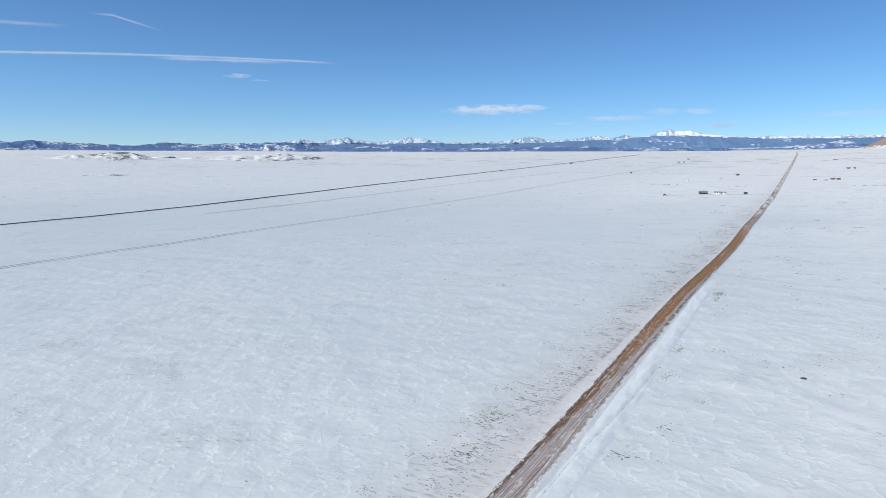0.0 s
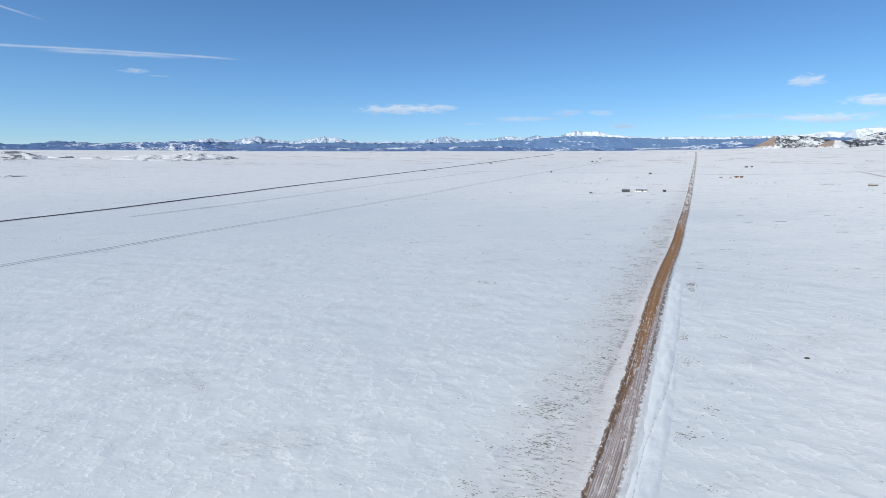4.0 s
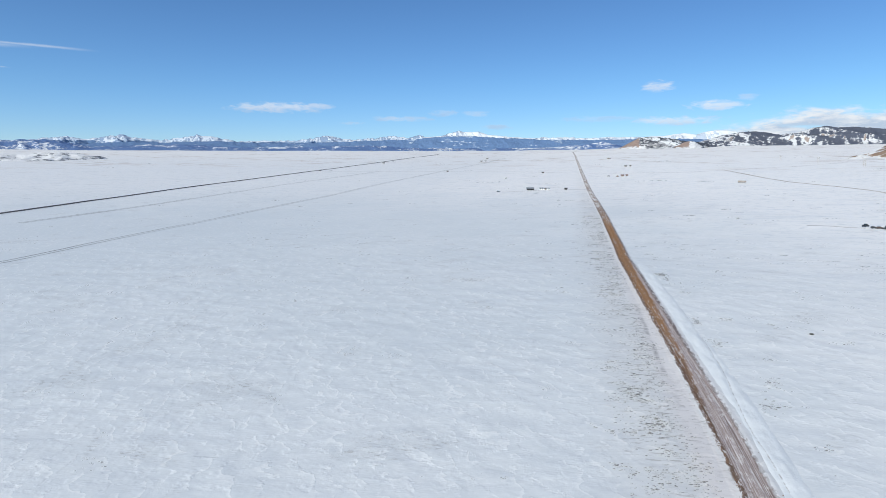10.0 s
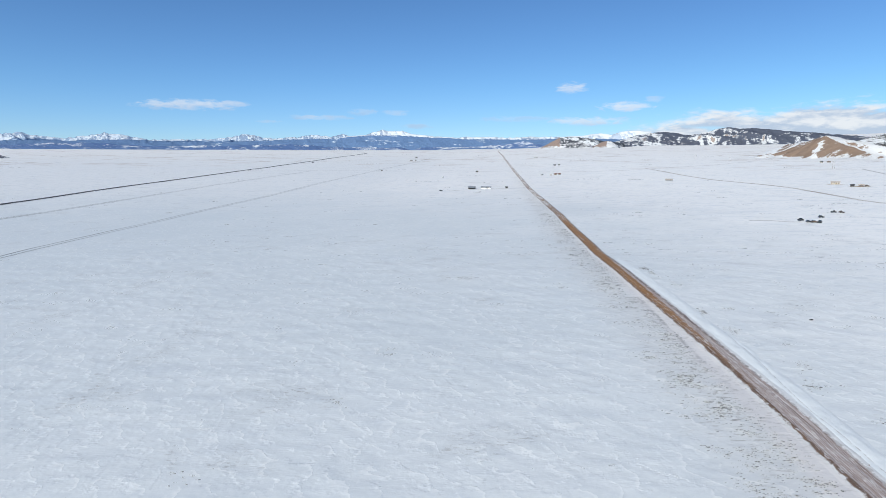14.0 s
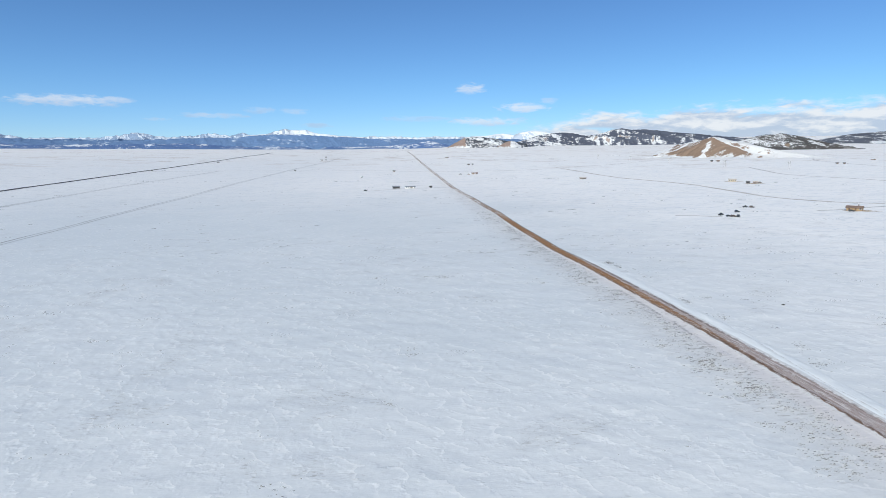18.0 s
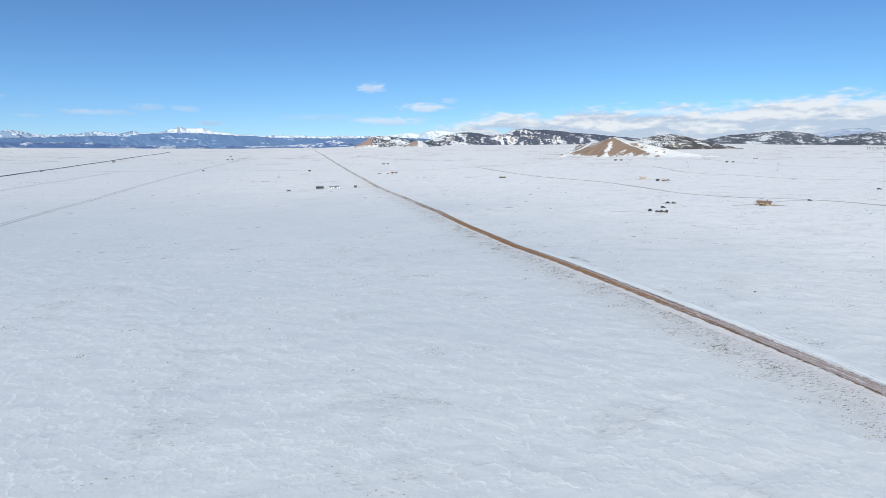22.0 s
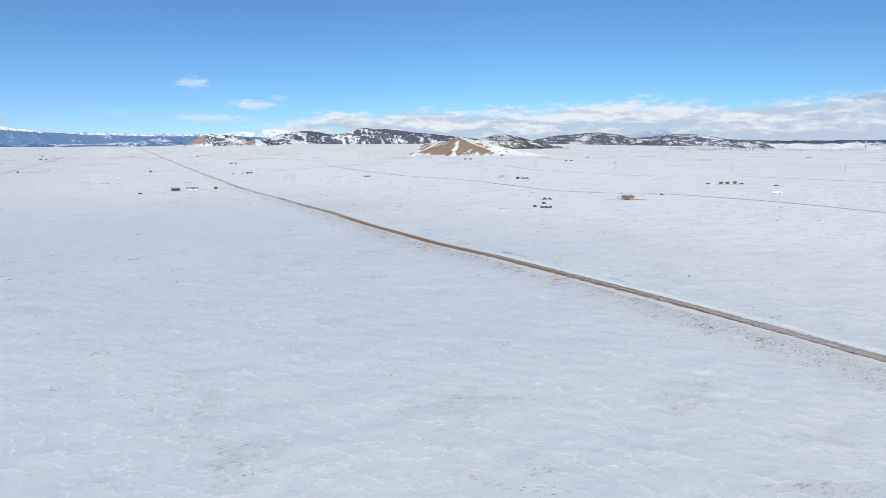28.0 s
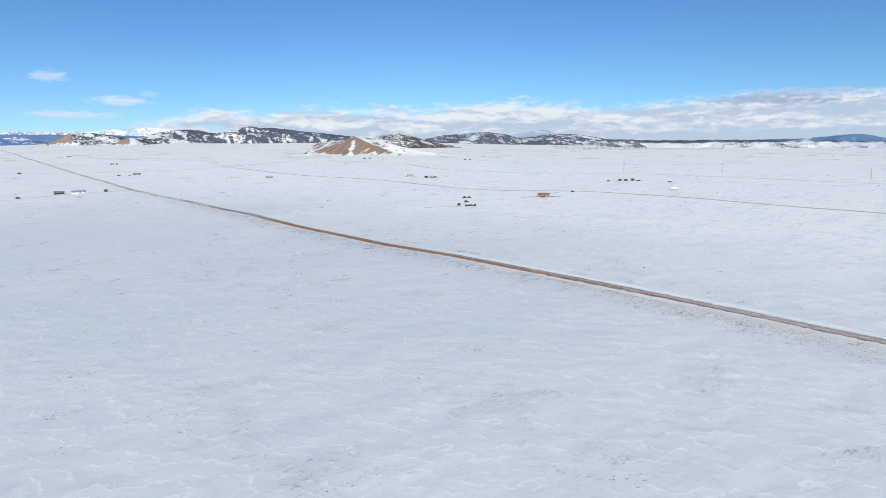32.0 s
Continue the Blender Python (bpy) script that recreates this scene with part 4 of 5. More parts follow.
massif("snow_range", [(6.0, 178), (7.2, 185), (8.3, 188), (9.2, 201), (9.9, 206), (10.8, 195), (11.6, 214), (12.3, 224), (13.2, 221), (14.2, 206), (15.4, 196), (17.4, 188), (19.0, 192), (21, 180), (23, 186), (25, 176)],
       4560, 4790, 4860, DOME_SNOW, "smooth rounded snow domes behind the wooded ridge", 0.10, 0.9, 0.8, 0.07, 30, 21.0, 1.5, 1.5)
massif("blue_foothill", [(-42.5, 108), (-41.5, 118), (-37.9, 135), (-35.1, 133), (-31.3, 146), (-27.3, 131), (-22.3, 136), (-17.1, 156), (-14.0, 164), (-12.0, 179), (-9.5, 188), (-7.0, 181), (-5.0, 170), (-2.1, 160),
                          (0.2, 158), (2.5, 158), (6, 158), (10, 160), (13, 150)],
       4380, 4540, 4600, HAZED_WOOD, "timbered foothills painted hazy blue, with snowy clearings", 0.12, 0.25, 0.9, 0.08, 26, 1.0, 1.5, 6.0)
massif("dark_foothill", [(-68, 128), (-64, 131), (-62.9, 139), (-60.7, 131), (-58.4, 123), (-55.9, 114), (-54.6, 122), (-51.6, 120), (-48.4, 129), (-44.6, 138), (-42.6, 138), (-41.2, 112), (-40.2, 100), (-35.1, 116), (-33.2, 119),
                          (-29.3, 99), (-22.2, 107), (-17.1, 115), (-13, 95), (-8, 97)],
       4020, 4260, 4370, DARK_HAZED_WOOD, "dark pine-covered foothills with snow between the trees", 0.25, 0.35, 0.8, 0.09, 28, 2.0, 1.5, 6.0)
massif("dark_foothill", [(-6, 98), (-2, 101), (0.2, 110), (1.7, 121), (3.2, 141), (4.4, 120), (5.2, 100)], 4080, 4260, 4360, DARK_HAZED_WOOD,
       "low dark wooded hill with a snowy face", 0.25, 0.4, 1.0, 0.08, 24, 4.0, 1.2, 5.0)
KNOLL = make_hill("bare_knoll", (0.34, 0.255, 0.22), (0.09, 0.095, 0.115), (0.80, 0.80, 0.82), 0.14, 0.56, 0.07, 90, 150, patchy=1.5, aspect=0.2)
massif("knoll", [(5.0, 98), (5.7, 122), (6.4, 146), (6.9, 140), (7.6, 128), (8.4, 116), (9.3, 104)], 3480, 3640, 3760, KNOLL,
       "bare reddish knoll with a snowy side", 0.2, 0.3, 1.0, 0.05, 26, 6.0, 0.4, 3.0, "hill")
massif("knoll", [(9.5, 98), (10.0, 114), (10.5, 123), (10.9, 119), (11.4, 102)], 3420, 3560, 3660, KNOLL,
       "small bare reddish knoll at the foot of the ridge", 0.2, 0.3, 1.0, 0.05, 22, 9.0, 0.4, 2.0, "hill")
massif("dark_foothill", [(6.2, 139), (6.8, 152), (7.6, 152), (8.6, 145), (9.6, 135), (10.6, 126), (11.8, 116)], 3600, 3760, 3880,
       make_hill("shoulder_timber", (0.33, 0.27, 0.22), (0.075, 0.085, 0.105), (0.78, 0.80, 0.84), 2.0, 0.515, 0.05, 90, 190, crumb=0.35),
       "dark wooded shoulder behind the bare knoll", 0.25, 0.4, 1.0, 0.06, 24, 17.0, 0.5, 4.0, "hill")
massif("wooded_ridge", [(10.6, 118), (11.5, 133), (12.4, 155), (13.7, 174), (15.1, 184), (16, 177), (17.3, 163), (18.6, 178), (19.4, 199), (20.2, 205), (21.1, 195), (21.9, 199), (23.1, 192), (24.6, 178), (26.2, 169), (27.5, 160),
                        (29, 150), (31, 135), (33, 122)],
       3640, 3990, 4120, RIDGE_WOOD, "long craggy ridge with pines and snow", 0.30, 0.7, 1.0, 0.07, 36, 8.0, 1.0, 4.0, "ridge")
# streaked timber here is paled by painted haze
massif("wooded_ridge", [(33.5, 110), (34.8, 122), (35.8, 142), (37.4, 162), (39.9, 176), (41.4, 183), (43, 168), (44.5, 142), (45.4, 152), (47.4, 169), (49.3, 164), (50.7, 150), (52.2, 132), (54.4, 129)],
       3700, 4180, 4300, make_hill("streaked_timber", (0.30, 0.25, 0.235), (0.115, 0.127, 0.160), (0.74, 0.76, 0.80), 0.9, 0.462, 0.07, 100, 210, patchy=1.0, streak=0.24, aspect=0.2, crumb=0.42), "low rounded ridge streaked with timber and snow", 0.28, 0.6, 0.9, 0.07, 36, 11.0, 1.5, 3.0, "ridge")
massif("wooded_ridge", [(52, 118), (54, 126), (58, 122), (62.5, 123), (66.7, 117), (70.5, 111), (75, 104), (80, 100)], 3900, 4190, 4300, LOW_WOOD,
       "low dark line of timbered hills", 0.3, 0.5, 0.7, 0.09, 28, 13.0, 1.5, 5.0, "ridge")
# both domes are blued in their base colours to paint distance haze
massif("far_dome", [(42.5, 150), (43.5, 180), (45.7, 212), (47, 211), (48.5, 172), (50.5, 140)], 4600, 4790, 4850, make_hill("pale_hazed_rock", (0.40, 0.46, 0.58), (0.33, 0.41, 0.56), (0.50, 0.57, 0.69), 0.5, 0.46, 0.02, 95, 200), "far mountain paled by painted blue haze, half hidden by cloud", 0.2, 0.4, 0.9, 0.08, 20, 15.0, 1.5, 4.0)
massif("far_dome", [(54, 120), (55.8, 126), (62.6, 129), (67.5, 136), (70.2, 156), (70.9, 163), (72, 154), (73, 133), (77, 125)], 4480, 4700, 4800, HAZED_WOOD,
       "far dome-shaped mountain with painted dark blue haze", 0.2, 0.3, 0.9, 0.08, 20, 16.0, 1.5, 3.0)


def hill_from_ridges(name, ridges, flank, box, mat, label, step=7.0, rough=3.0, gully=0.3, scale=46.0, seed=0.0, hollow=0.0, blend=2.5):
    """A hill whose height is the highest of its sloping ridge lines; each ridge is a list of (x, y, z)."""
    xs, ys = np.arange(box[0], box[1], step), np.arange(box[2], box[3], step)
    X, Y = np.meshgrid(xs, ys, indexing="ij")
    g = on_ground(X, Y)
    H = np.full(X.shape, -50.0)
    for line in ridges:
        for (x0, y0, z0), (x1, y1, z1) in zip(line, line[1:]):
            L2 = (x1 - x0) ** 2 + (y1 - y0) ** 2
            t = np.clip(((X - x0) * (x1 - x0) + (Y - y0) * (y1 - y0)) / L2, 0, 1)
            px, py = x0 + t * (x1 - x0), y0 + t * (y1 - y0)
            d = np.hypot(X - px, Y - py)
            side = np.arctan2(Y - py, X - px)
            cut = 1 + gully * ridged(side * 2.2 + seed + t * 3, d / 190 + seed, 3)
            H = np.maximum(H, z0 + t * (z1 - z0) - flank * cut * (d ** 0.96) * (1 - hollow * np.clip(d / 300, 0, 0.85)))
    H = H + rough * fbm(X / scale + seed, Y / scale, 4)
    rim = np.minimum(np.minimum(X - box[0], box[1] - X), np.minimum(Y - box[2], box[3] - Y)) / min(box[1] - box[0], box[3] - box[2])
    H = np.minimum(H, g + 60) - 80 * (1 - sstep(0.02, 0.2, rim))
    k = blend
    Z = np.where(H > g - 12, g - 2 + k * np.log1p(np.exp(np.clip((H - g) / k, -30, 30))) - 0.3, g - 2.0)
    ob = grid_mesh(name, X, Y, Z, mat)
    return tagged(ob, label, "hill")


hill_from_ridges("butte", [[(768, 1345, 33), (756, 1420, 50), (745, 1500, 70), (737, 1598, 97), (765, 1720, 86), (805, 1858, 88), (870, 2080, 84), (960, 2300, 74), (1040, 2520, 62)],
                           [(737, 1598, 96), (860, 1640, 80), (960, 1720, 64)],
                           [(737, 1598, 95), (790, 1510, 74), (850, 1430, 54), (905, 1375, 43), (960, 1335, 35)]],
                 0.60, (420, 1420, 1180, 2800), DRY_GRASS, "cone-shaped butte with brown grass slopes and snow streaks", 5.0, 4.0, 0.6, 40.0, 2.0, 0.30, 6.0)
hill_from_ridges("wooded_hill", [[(1150, 2290, 90), (1300, 2360, 117), (1465, 2430, 135), (1590, 2480, 117), (1720, 2530, 92)]], 0.30, (1000, 2150, 1950, 2900), HILL_WOOD,
                 "low hill dotted with dark pines behind the butte", 9.0, 5.0, 0.4, 60.0, 5.0)


def low_rise(name, az, dist, width, height, label, seed, mat=PALE_HILL, flank=0.3):
    c = math.radians(az)
    x, y = CX + dist * math.sin(c), CY + dist * math.cos(c)
    tx, ty = math.cos(c), -math.sin(c)
    g = float(lie(x, y))
    line = [(x + tx * width * k, y + ty * width * k, g + height * v) for k, v in ((-0.5, -0.2), (-0.32, 0.75), (-0.1, 0.7), (0.12, 0.9), (0.3, 1.0), (0.5, -0.2))]
    w = width * 0.75
    return hill_from_ridges(name, [line], flank, (x - w, x + w, y - w, y + w), mat, label, width / 60, height * 0.18, 0.55, width / 8, seed, 0.3, 4.0)


low_rise("low_hill", -57.4, 2150, 255, 24, "low broken hill with grey scrub and wind-blown snow", 3.0)
low_rise("low_hill", -44.4, 2130, 310, 23, "low snowy bluff with grey gullies", 7.0, flank=0.22)
low_rise("low_hill", -49.6, 2200, 110, 9, "long low snowy swell with scrub", 9.0, flank=0.2)
low_rise("low_hill", -52.8, 2280, 60, 7, "small snowy hump with scrub", 4.0, flank=0.25)
low_rise("low_hill", -56.4, 1262, 70, 3.2, "low swell where grey grass shows through the snow", 5.0, flank=0.12)

# ---- things: helpers ----
def part(name, bm, mat, parent=None, label="", smooth=False, kind="", category=""):
    me = bpy.data.meshes.new(name)
    bmesh.ops.recalc_face_normals(bm, faces=bm.faces[:])
    bm.to_mesh(me)
    bm.free()
    for p in me.polygons:
        p.use_smooth = smooth
    me.materials.append(mat)
    ob = new(name, me)
    if parent is not None:
        ob.parent = parent
    return tagged(ob, label, category, kind=kind)


def empty(name, label, category, x, y, turn=0.0, group="", sink=0.0):
    ob = new(name)
    ob.matrix_basis = pose(x, y, float(on_ground(x, y)) - sink, 0, 0, turn)
    return tagged(ob, label, category, group)


def add_box(bm, x0, x1, y0, y1, z0, z1, bevel=0.0):
    r = bmesh.ops.create_cube(bm, size=1.0, matrix=Matrix.Translation(((x0 + x1) / 2, (y0 + y1) / 2, (z0 + z1) / 2)) @ Matrix.Diagonal((x1 - x0, y1 - y0, z1 - z0, 1)))
    if bevel:
        es = list({e for v in r["verts"] for e in v.link_edges})
        bmesh.ops.bevel(bm, geom=es, offset=bevel, segments=2, affect="EDGES")
    return bm


def box(x0, x1, y0, y1, z0, z1, bevel=0.03):
    return add_box(bmesh.new(), x0, x1, y0, y1, z0, z1, bevel)


def rod(a, b, r0, r1=None, sides=8):
    """A tapered round bar from a to b."""
    bm = bmesh.new()
    a, b = Vector(a), Vector(b)
    d = b - a
    m = Matrix.Translation((a + b) / 2) @ d.to_track_quat("Z", "Y").to_matrix().to_4x4()
    bmesh.ops.create_cone(bm, cap_ends=True, segments=sides, radius1=r0, radius2=r0 if r1 is None else r1, depth=d.length, matrix=m)
    return bm


def prism(profile, y0, y1):
    """A profile in x and z, drawn out along y."""
    bm = bmesh.new()
    a = [bm.verts.new((x, y0, z)) for x, z in profile]
    b = [bm.verts.new((x, y1, z)) for x, z in profile]
    bm.faces.new(a)
    bm.faces.new(b[::-1])
    for i in range(len(a)):
        j = (i + 1) % len(a)
        bm.faces.new((a[i], b[i], b[j], a[j]))
    return bm


TAN_WOOD = make_plain("tan_log_wall", (0.38, 0.27, 0.16), 0.7, 3.0)
WHITE_PAINT = make_plain("white_siding", (0.78, 0.78, 0.77), 0.5, 1.5, 0.08)
GREY_WOOD = make_plain("weathered_boards", (0.20, 0.18, 0.17), 0.85, 4.0)
DARK_ROOF = make_plain("dark_shingles", (0.075, 0.072, 0.075), 0.8, 3.0)
BROWN_ROOF = make_plain("brown_metal_roof", (0.22, 0.155, 0.12), 0.5, 1.0)
RED_PAINT = make_plain("red_barn_paint", (0.19, 0.10, 0.092), 0.7, 2.0)
PALE_ROOF = make_plain("faded_tin_roof", (0.52, 0.46, 0.42), 0.6, 1.0, 0.15)
GREY_METAL = make_plain("galvanised_roof", (0.42, 0.44, 0.46), 0.4, 1.0, 0.12, 0.6)
CREAM = make_plain("cream_siding", (0.62, 0.54, 0.42), 0.6, 1.5, 0.1)
GLASS = make_plain("window_glass", (0.03, 0.04, 0.055), 0.08, 0.5, 0.1)
DOOR_BROWN = make_plain("brown_door", (0.14, 0.085, 0.05), 0.6, 2.0)
CAR_DARK = make_plain("dark_car_paint", (0.025, 0.028, 0.034), 0.3, 1.0, 0.15)
CAR_RUST = make_plain("rusted_car_paint", (0.10, 0.06, 0.045), 0.7, 3.0)
CAR_WHITE = make_plain("white_car_paint", (0.70, 0.71, 0.72), 0.3, 1.0, 0.06)
TYRE = make_plain("tyre_rubber", (0.02, 0.02, 0.02), 0.9, 5.0)
POLE_WOOD = make_plain("weathered_pole", (0.40, 0.37, 0.35), 0.85, 4.0)
SOIL = make_plain("bare_yard_soil", (0.40, 0.30, 0.20), 0.95, 0.6, 0.3)
ROCK = make_plain("dark_rock", (0.028, 0.027, 0.028), 0.9, 2.0, 0.35)
GRASS = make_plain("dry_grass", (0.165, 0.168, 0.178), 0.95, 1.0, 0.35)
# needles lightened a little, haze painted into the far trees
NEEDLES = make_plain("pine_needles", (0.072, 0.078, 0.085), 0.95, 0.2, 0.4)


def house(name, label, x, y, turn, w, d, h, rise, wall_mat, roof_mat, windows=3, doors=(0.0,), snow=False, chimney=False, lean=False, open_front=0, group=""):
    """A gabled house, its ridge along its own x; the front looks along its own -y."""
    top = empty(name, label, "building", x, y, turn, group, 0.15)
    th = 0.2
    for a, b, c, e in ((-w / 2, w / 2, -d / 2, -d / 2 + th), (-w / 2, w / 2, d / 2 - th, d / 2)):
        if open_front and c < 0:
            continue
        part("wall", box(a, b, c, e, 0, h, 0.0), wall_mat, top)
    for sx in (-1, 1):
        prof = [(-d / 2, 0), (d / 2, 0), (d / 2, h), (0, h + rise), (-d / 2, h)] if not lean else [(-d / 2, 0), (d / 2, 0), (d / 2, h), (-d / 2, h + rise)]
        bm = prism(prof, -th / 2, th / 2)
        bmesh.ops.transform(bm, matrix=Matrix.Translation((sx * (w / 2 - th / 2 - 0.003), 0, 0)) @ Matrix.Rotation(radians(90), 4, "Z"), verts=bm.verts[:])
        part("gable", bm, wall_mat, top)
    over = 0.5
    if lean:
        bm = prism([(-d / 2 - over, h + rise * 1.05 + 0.02), (d / 2 + over, h - 0.05), (d / 2 + over, h + 0.2), (-d / 2 - over, h + rise * 1.05 + 0.27)], -w / 2 - over, w / 2 + over)
        bmesh.ops.transform(bm, matrix=Matrix.Rotation(radians(-90), 4, "Z"), verts=bm.verts[:])
        bmesh.ops.transform(bm, matrix=Matrix.Diagonal((1, -1, 1, 1)), verts=bm.verts[:])
        part("roof", bm, PLOUGHED if snow else roof_mat, top)
    else:
        sl = rise / (d / 2)
        for sy in (-1, 1):
            bm = prism([(0, h + rise + 0.02), (sy * (d / 2 + over), h - sl * over + 0.02), (sy * (d / 2 + over), h - sl * over + 0.24), (0, h + rise + 0.24)], -w / 2 - over, w / 2 + over)
            bmesh.ops.transform(bm, matrix=Matrix.Rotation(radians(90), 4, "Z") @ Matrix.Diagonal((1, 1, 1, 1)), verts=bm.verts[:])
            bmesh.ops.transform(bm, matrix=Matrix.Rotation(radians(180), 4, "Z"), verts=bm.verts[:])
            r = part("roof", bm, roof_mat if not (snow and sy > 0) else PLOUGHED, top)
    if open_front:
        for i in range(open_front + 1):
            px = -w / 2 + 0.15 + i * (w - 0.3) / open_front
            part("post", box(px - 0.1, px + 0.1, -d / 2, -d / 2 + 0.2, 0, h, 0.0), GREY_WOOD, top)
    else:
        spots = [(-w / 2 + (i + 0.5) * w / windows) for i in range(windows)]
        for i, px in enumerate(spots):
            if any(abs(px - k * w) < 1.2 for k in doors):
                continue
            for sy in (-1, 1):
                fr = part("window", box(px - 0.7, px + 0.7, sy * (d / 2 + 0.03) - 0.06, sy * (d / 2 + 0.03) + 0.06, h * 0.42, h * 0.42 + 1.15, 0.0), WHITE_PAINT if wall_mat is not WHITE_PAINT else GREY_METAL, top)
                part("pane", box(px - 0.6, px + 0.6, sy * (d / 2 + 0.075) - 0.03, sy * (d / 2 + 0.075) + 0.03, h * 0.42 + 0.1, h * 0.42 + 1.05, 0.0), GLASS, fr)
        for k in doors:
            dr = part("door", box(k * w - 0.5, k * w + 0.5, -d / 2 - 0.07, -d / 2 + 0.05, 0.15, 2.2, 0.0), DOOR_BROWN, top)
            part("handle", box(k * w + 0.33, k * w + 0.40, -d / 2 - 0.12, -d / 2 - 0.06, 1.1, 1.2, 0.0), GREY_METAL, dr)
    if chimney:
        part("chimney", box(w * 0.22 - 0.4, w * 0.22 + 0.4, 0.2, 1.0, h + rise * 0.5, h + rise + 1.1, 0.04), GREY_WOOD, top)
    return top


def vehicle(label, x, y, turn, paint, length=4.6, tall=1.75, truck=False, snowy=True, category="car", group=""):
    """A parked car or pickup, its nose along its own x."""
    top = empty("truck" if truck else "car", label, category, x, y, turn, group, 0.05)
    L, H, W = length / 2, tall, 0.9
    if truck:
        prof = [(-L, 0.45), (-L, 1.15), (-0.35, 1.15), (-0.2, 1.2), (L - 1.3, 1.15), (L - 0.12, 1.0), (L, 0.75), (L, 0.45)]
        cab = [(-0.4, 1.1), (-0.3, H), (L - 1.75, H), (L - 1.15, 1.12)]
    else:
        prof = [(-L, 0.45), (-L, 0.95), (-L + 0.2, 1.08), (L - 1.25, 1.05), (L - 0.15, 0.9), (L, 0.7), (L, 0.42)]
        cab = [(-L + 0.25, 1.04), (-L + 0.55, H), (L - 2.0, H), (L - 1.2, 1.02)]
    bm = prism(prof, -W, W)
    bmesh.ops.bevel(bm, geom=[e for e in bm.edges if abs(e.verts[0].co.y - e.verts[1].co.y) < 0.01], offset=0.08, segments=2, affect="EDGES")
    part("body", bm, paint, top, smooth=False)
    c = part("cabin", prism(cab, -W + 0.12, W - 0.12), GLASS, top, "dark glazed cabin")
    part("roof", box(cab[1][0] - 0.02, cab[2][0] + 0.05, -W + 0.1, W - 0.1, H - 0.02, H + (0.26 if snowy else 0.05), 0.03), PLOUGHED if snowy else paint, c)
    if snowy:
        part("snow_cover", box(cab[3][0] + 0.05, L - 0.25, -W + 0.1, W - 0.1, 0.95, 1.24, 0.05), PLOUGHED, top, "snow lying on the bonnet")
    for sx in (-L + 0.8, L - 0.85):
        for sy in (-1, 1):
            wh = part("wheel", rod((sx, sy * (W - 0.18), 0.36), (sx, sy * (W + 0.03), 0.36), 0.36, sides=14), TYRE, top)
            part("rim", rod((sx, sy * (W + 0.0), 0.36), (sx, sy * (W + 0.045), 0.36), 0.2, sides=10), GREY_METAL, wh)
    return top


def camper(label, x, y, turn, length=8.0, tall=2.9, paint=None, name="trailer"):
    top = empty(name, label, "trailer", x, y, turn, sink=0.05)
    paint = paint or WHITE_PAINT
    L = length / 2
    part("body", box(-L, L, -1.2, 1.2, 0.55, tall, 0.18), paint, top)
    part("roof_snow", box(-L + 0.15, L - 0.15, -1.1, 1.1, tall - 0.02, tall + 0.14, 0.05), PLOUGHED, top, "snow lying on the roof")
    n = int(length / 2.9)
    for i in range(n):
        px = -L + (i + 0.6) * length / n
        for sy in (-1, 1):
            part("window", box(px - 0.5, px + 0.35, sy * 1.2 - 0.03, sy * 1.2 + 0.03, 1.6, 1.95, 0.0), GLASS, top)
    part("windscreen", box(L - 0.03, L + 0.03, -1.0, 1.0, 1.35, 2.3, 0.0), GLASS, top)
    part("door", box(L - 1.6, L - 0.9, -1.26, -1.17, 0.6, 2.3, 0.0), GREY_METAL, top)
    for sx in (-L + 1.7, L - 1.6):
        for sy in (-1, 1):
            wh = part("wheel", rod((sx, sy * 1.0, 0.45), (sx, sy * 1.24, 0.45), 0.45, sides=14), TYRE, top)
            part("rim", rod((sx, sy * 1.2, 0.45), (sx, sy * 1.27, 0.45), 0.24, sides=10), GREY_METAL, wh)
    return top


def yard(x, y, rx, ry, turn, label, seed):
    """A ragged patch of trampled bare soil round a house."""
    n, k = 26, 7
    a = np.linspace(0, 2 * math.pi, n + 1)
    r = np.linspace(0.02, 1, k)
    A, R = np.meshgrid(a, r, indexing="ij")
    edge = 1 + 0.9 * fbm(np.cos(A) * 1.7 + seed, np.sin(A) * 1.7, 3)
    edge[-1] = edge[0]
    c, s = math.cos(radians(turn)), math.sin(radians(turn))
    U, V = R * edge * rx * np.cos(A), R * edge * ry * np.sin(A)
    X, Y = x + c * U - s * V, y + s * U + c * V
    Z = on_ground(X, Y) + 0.12 * (1 - R ** 4) - 0.05 + 0.16 * fbm(X / 1.5, Y / 1.5, 3)
    return tagged(grid_mesh("yard", X, Y, Z, SOIL), label, "yard", kind="structure")


# ---- the power line ----
def pylon(x, y, turn, label):
    """A two-pole wooden frame with a cross-arm, braces and insulators."""
    top = empty("power_pole", label, "power pole", x, y, turn, "power line frames", 0.3)
    for sx in (-1, 1):
        part("pole", rod((sx * 1.9, 0, 0), (sx * 1.9, 0, 13.2), 0.28, 0.2, 10), POLE_WOOD, top)
    part("crossarm", box(-4.4, 4.4, -0.16, 0.16, 11.9, 12.3, 0.03), POLE_WOOD, top)
    part("brace", rod((-1.9, 0, 9.2), (1.9, 0, 11.8), 0.1), POLE_WOOD, top)
    part("brace", rod((1.9, 0, 9.2), (-1.9, 0, 11.8), 0.1), POLE_WOOD, top)
    for px in (-4.1, 0, 4.1):
        part("insulator", rod((px, 0, 10.7), (px, 0, 11.9), 0.11, 0.08, 8), GREY_METAL, top, "hanging string of insulators")
    return top


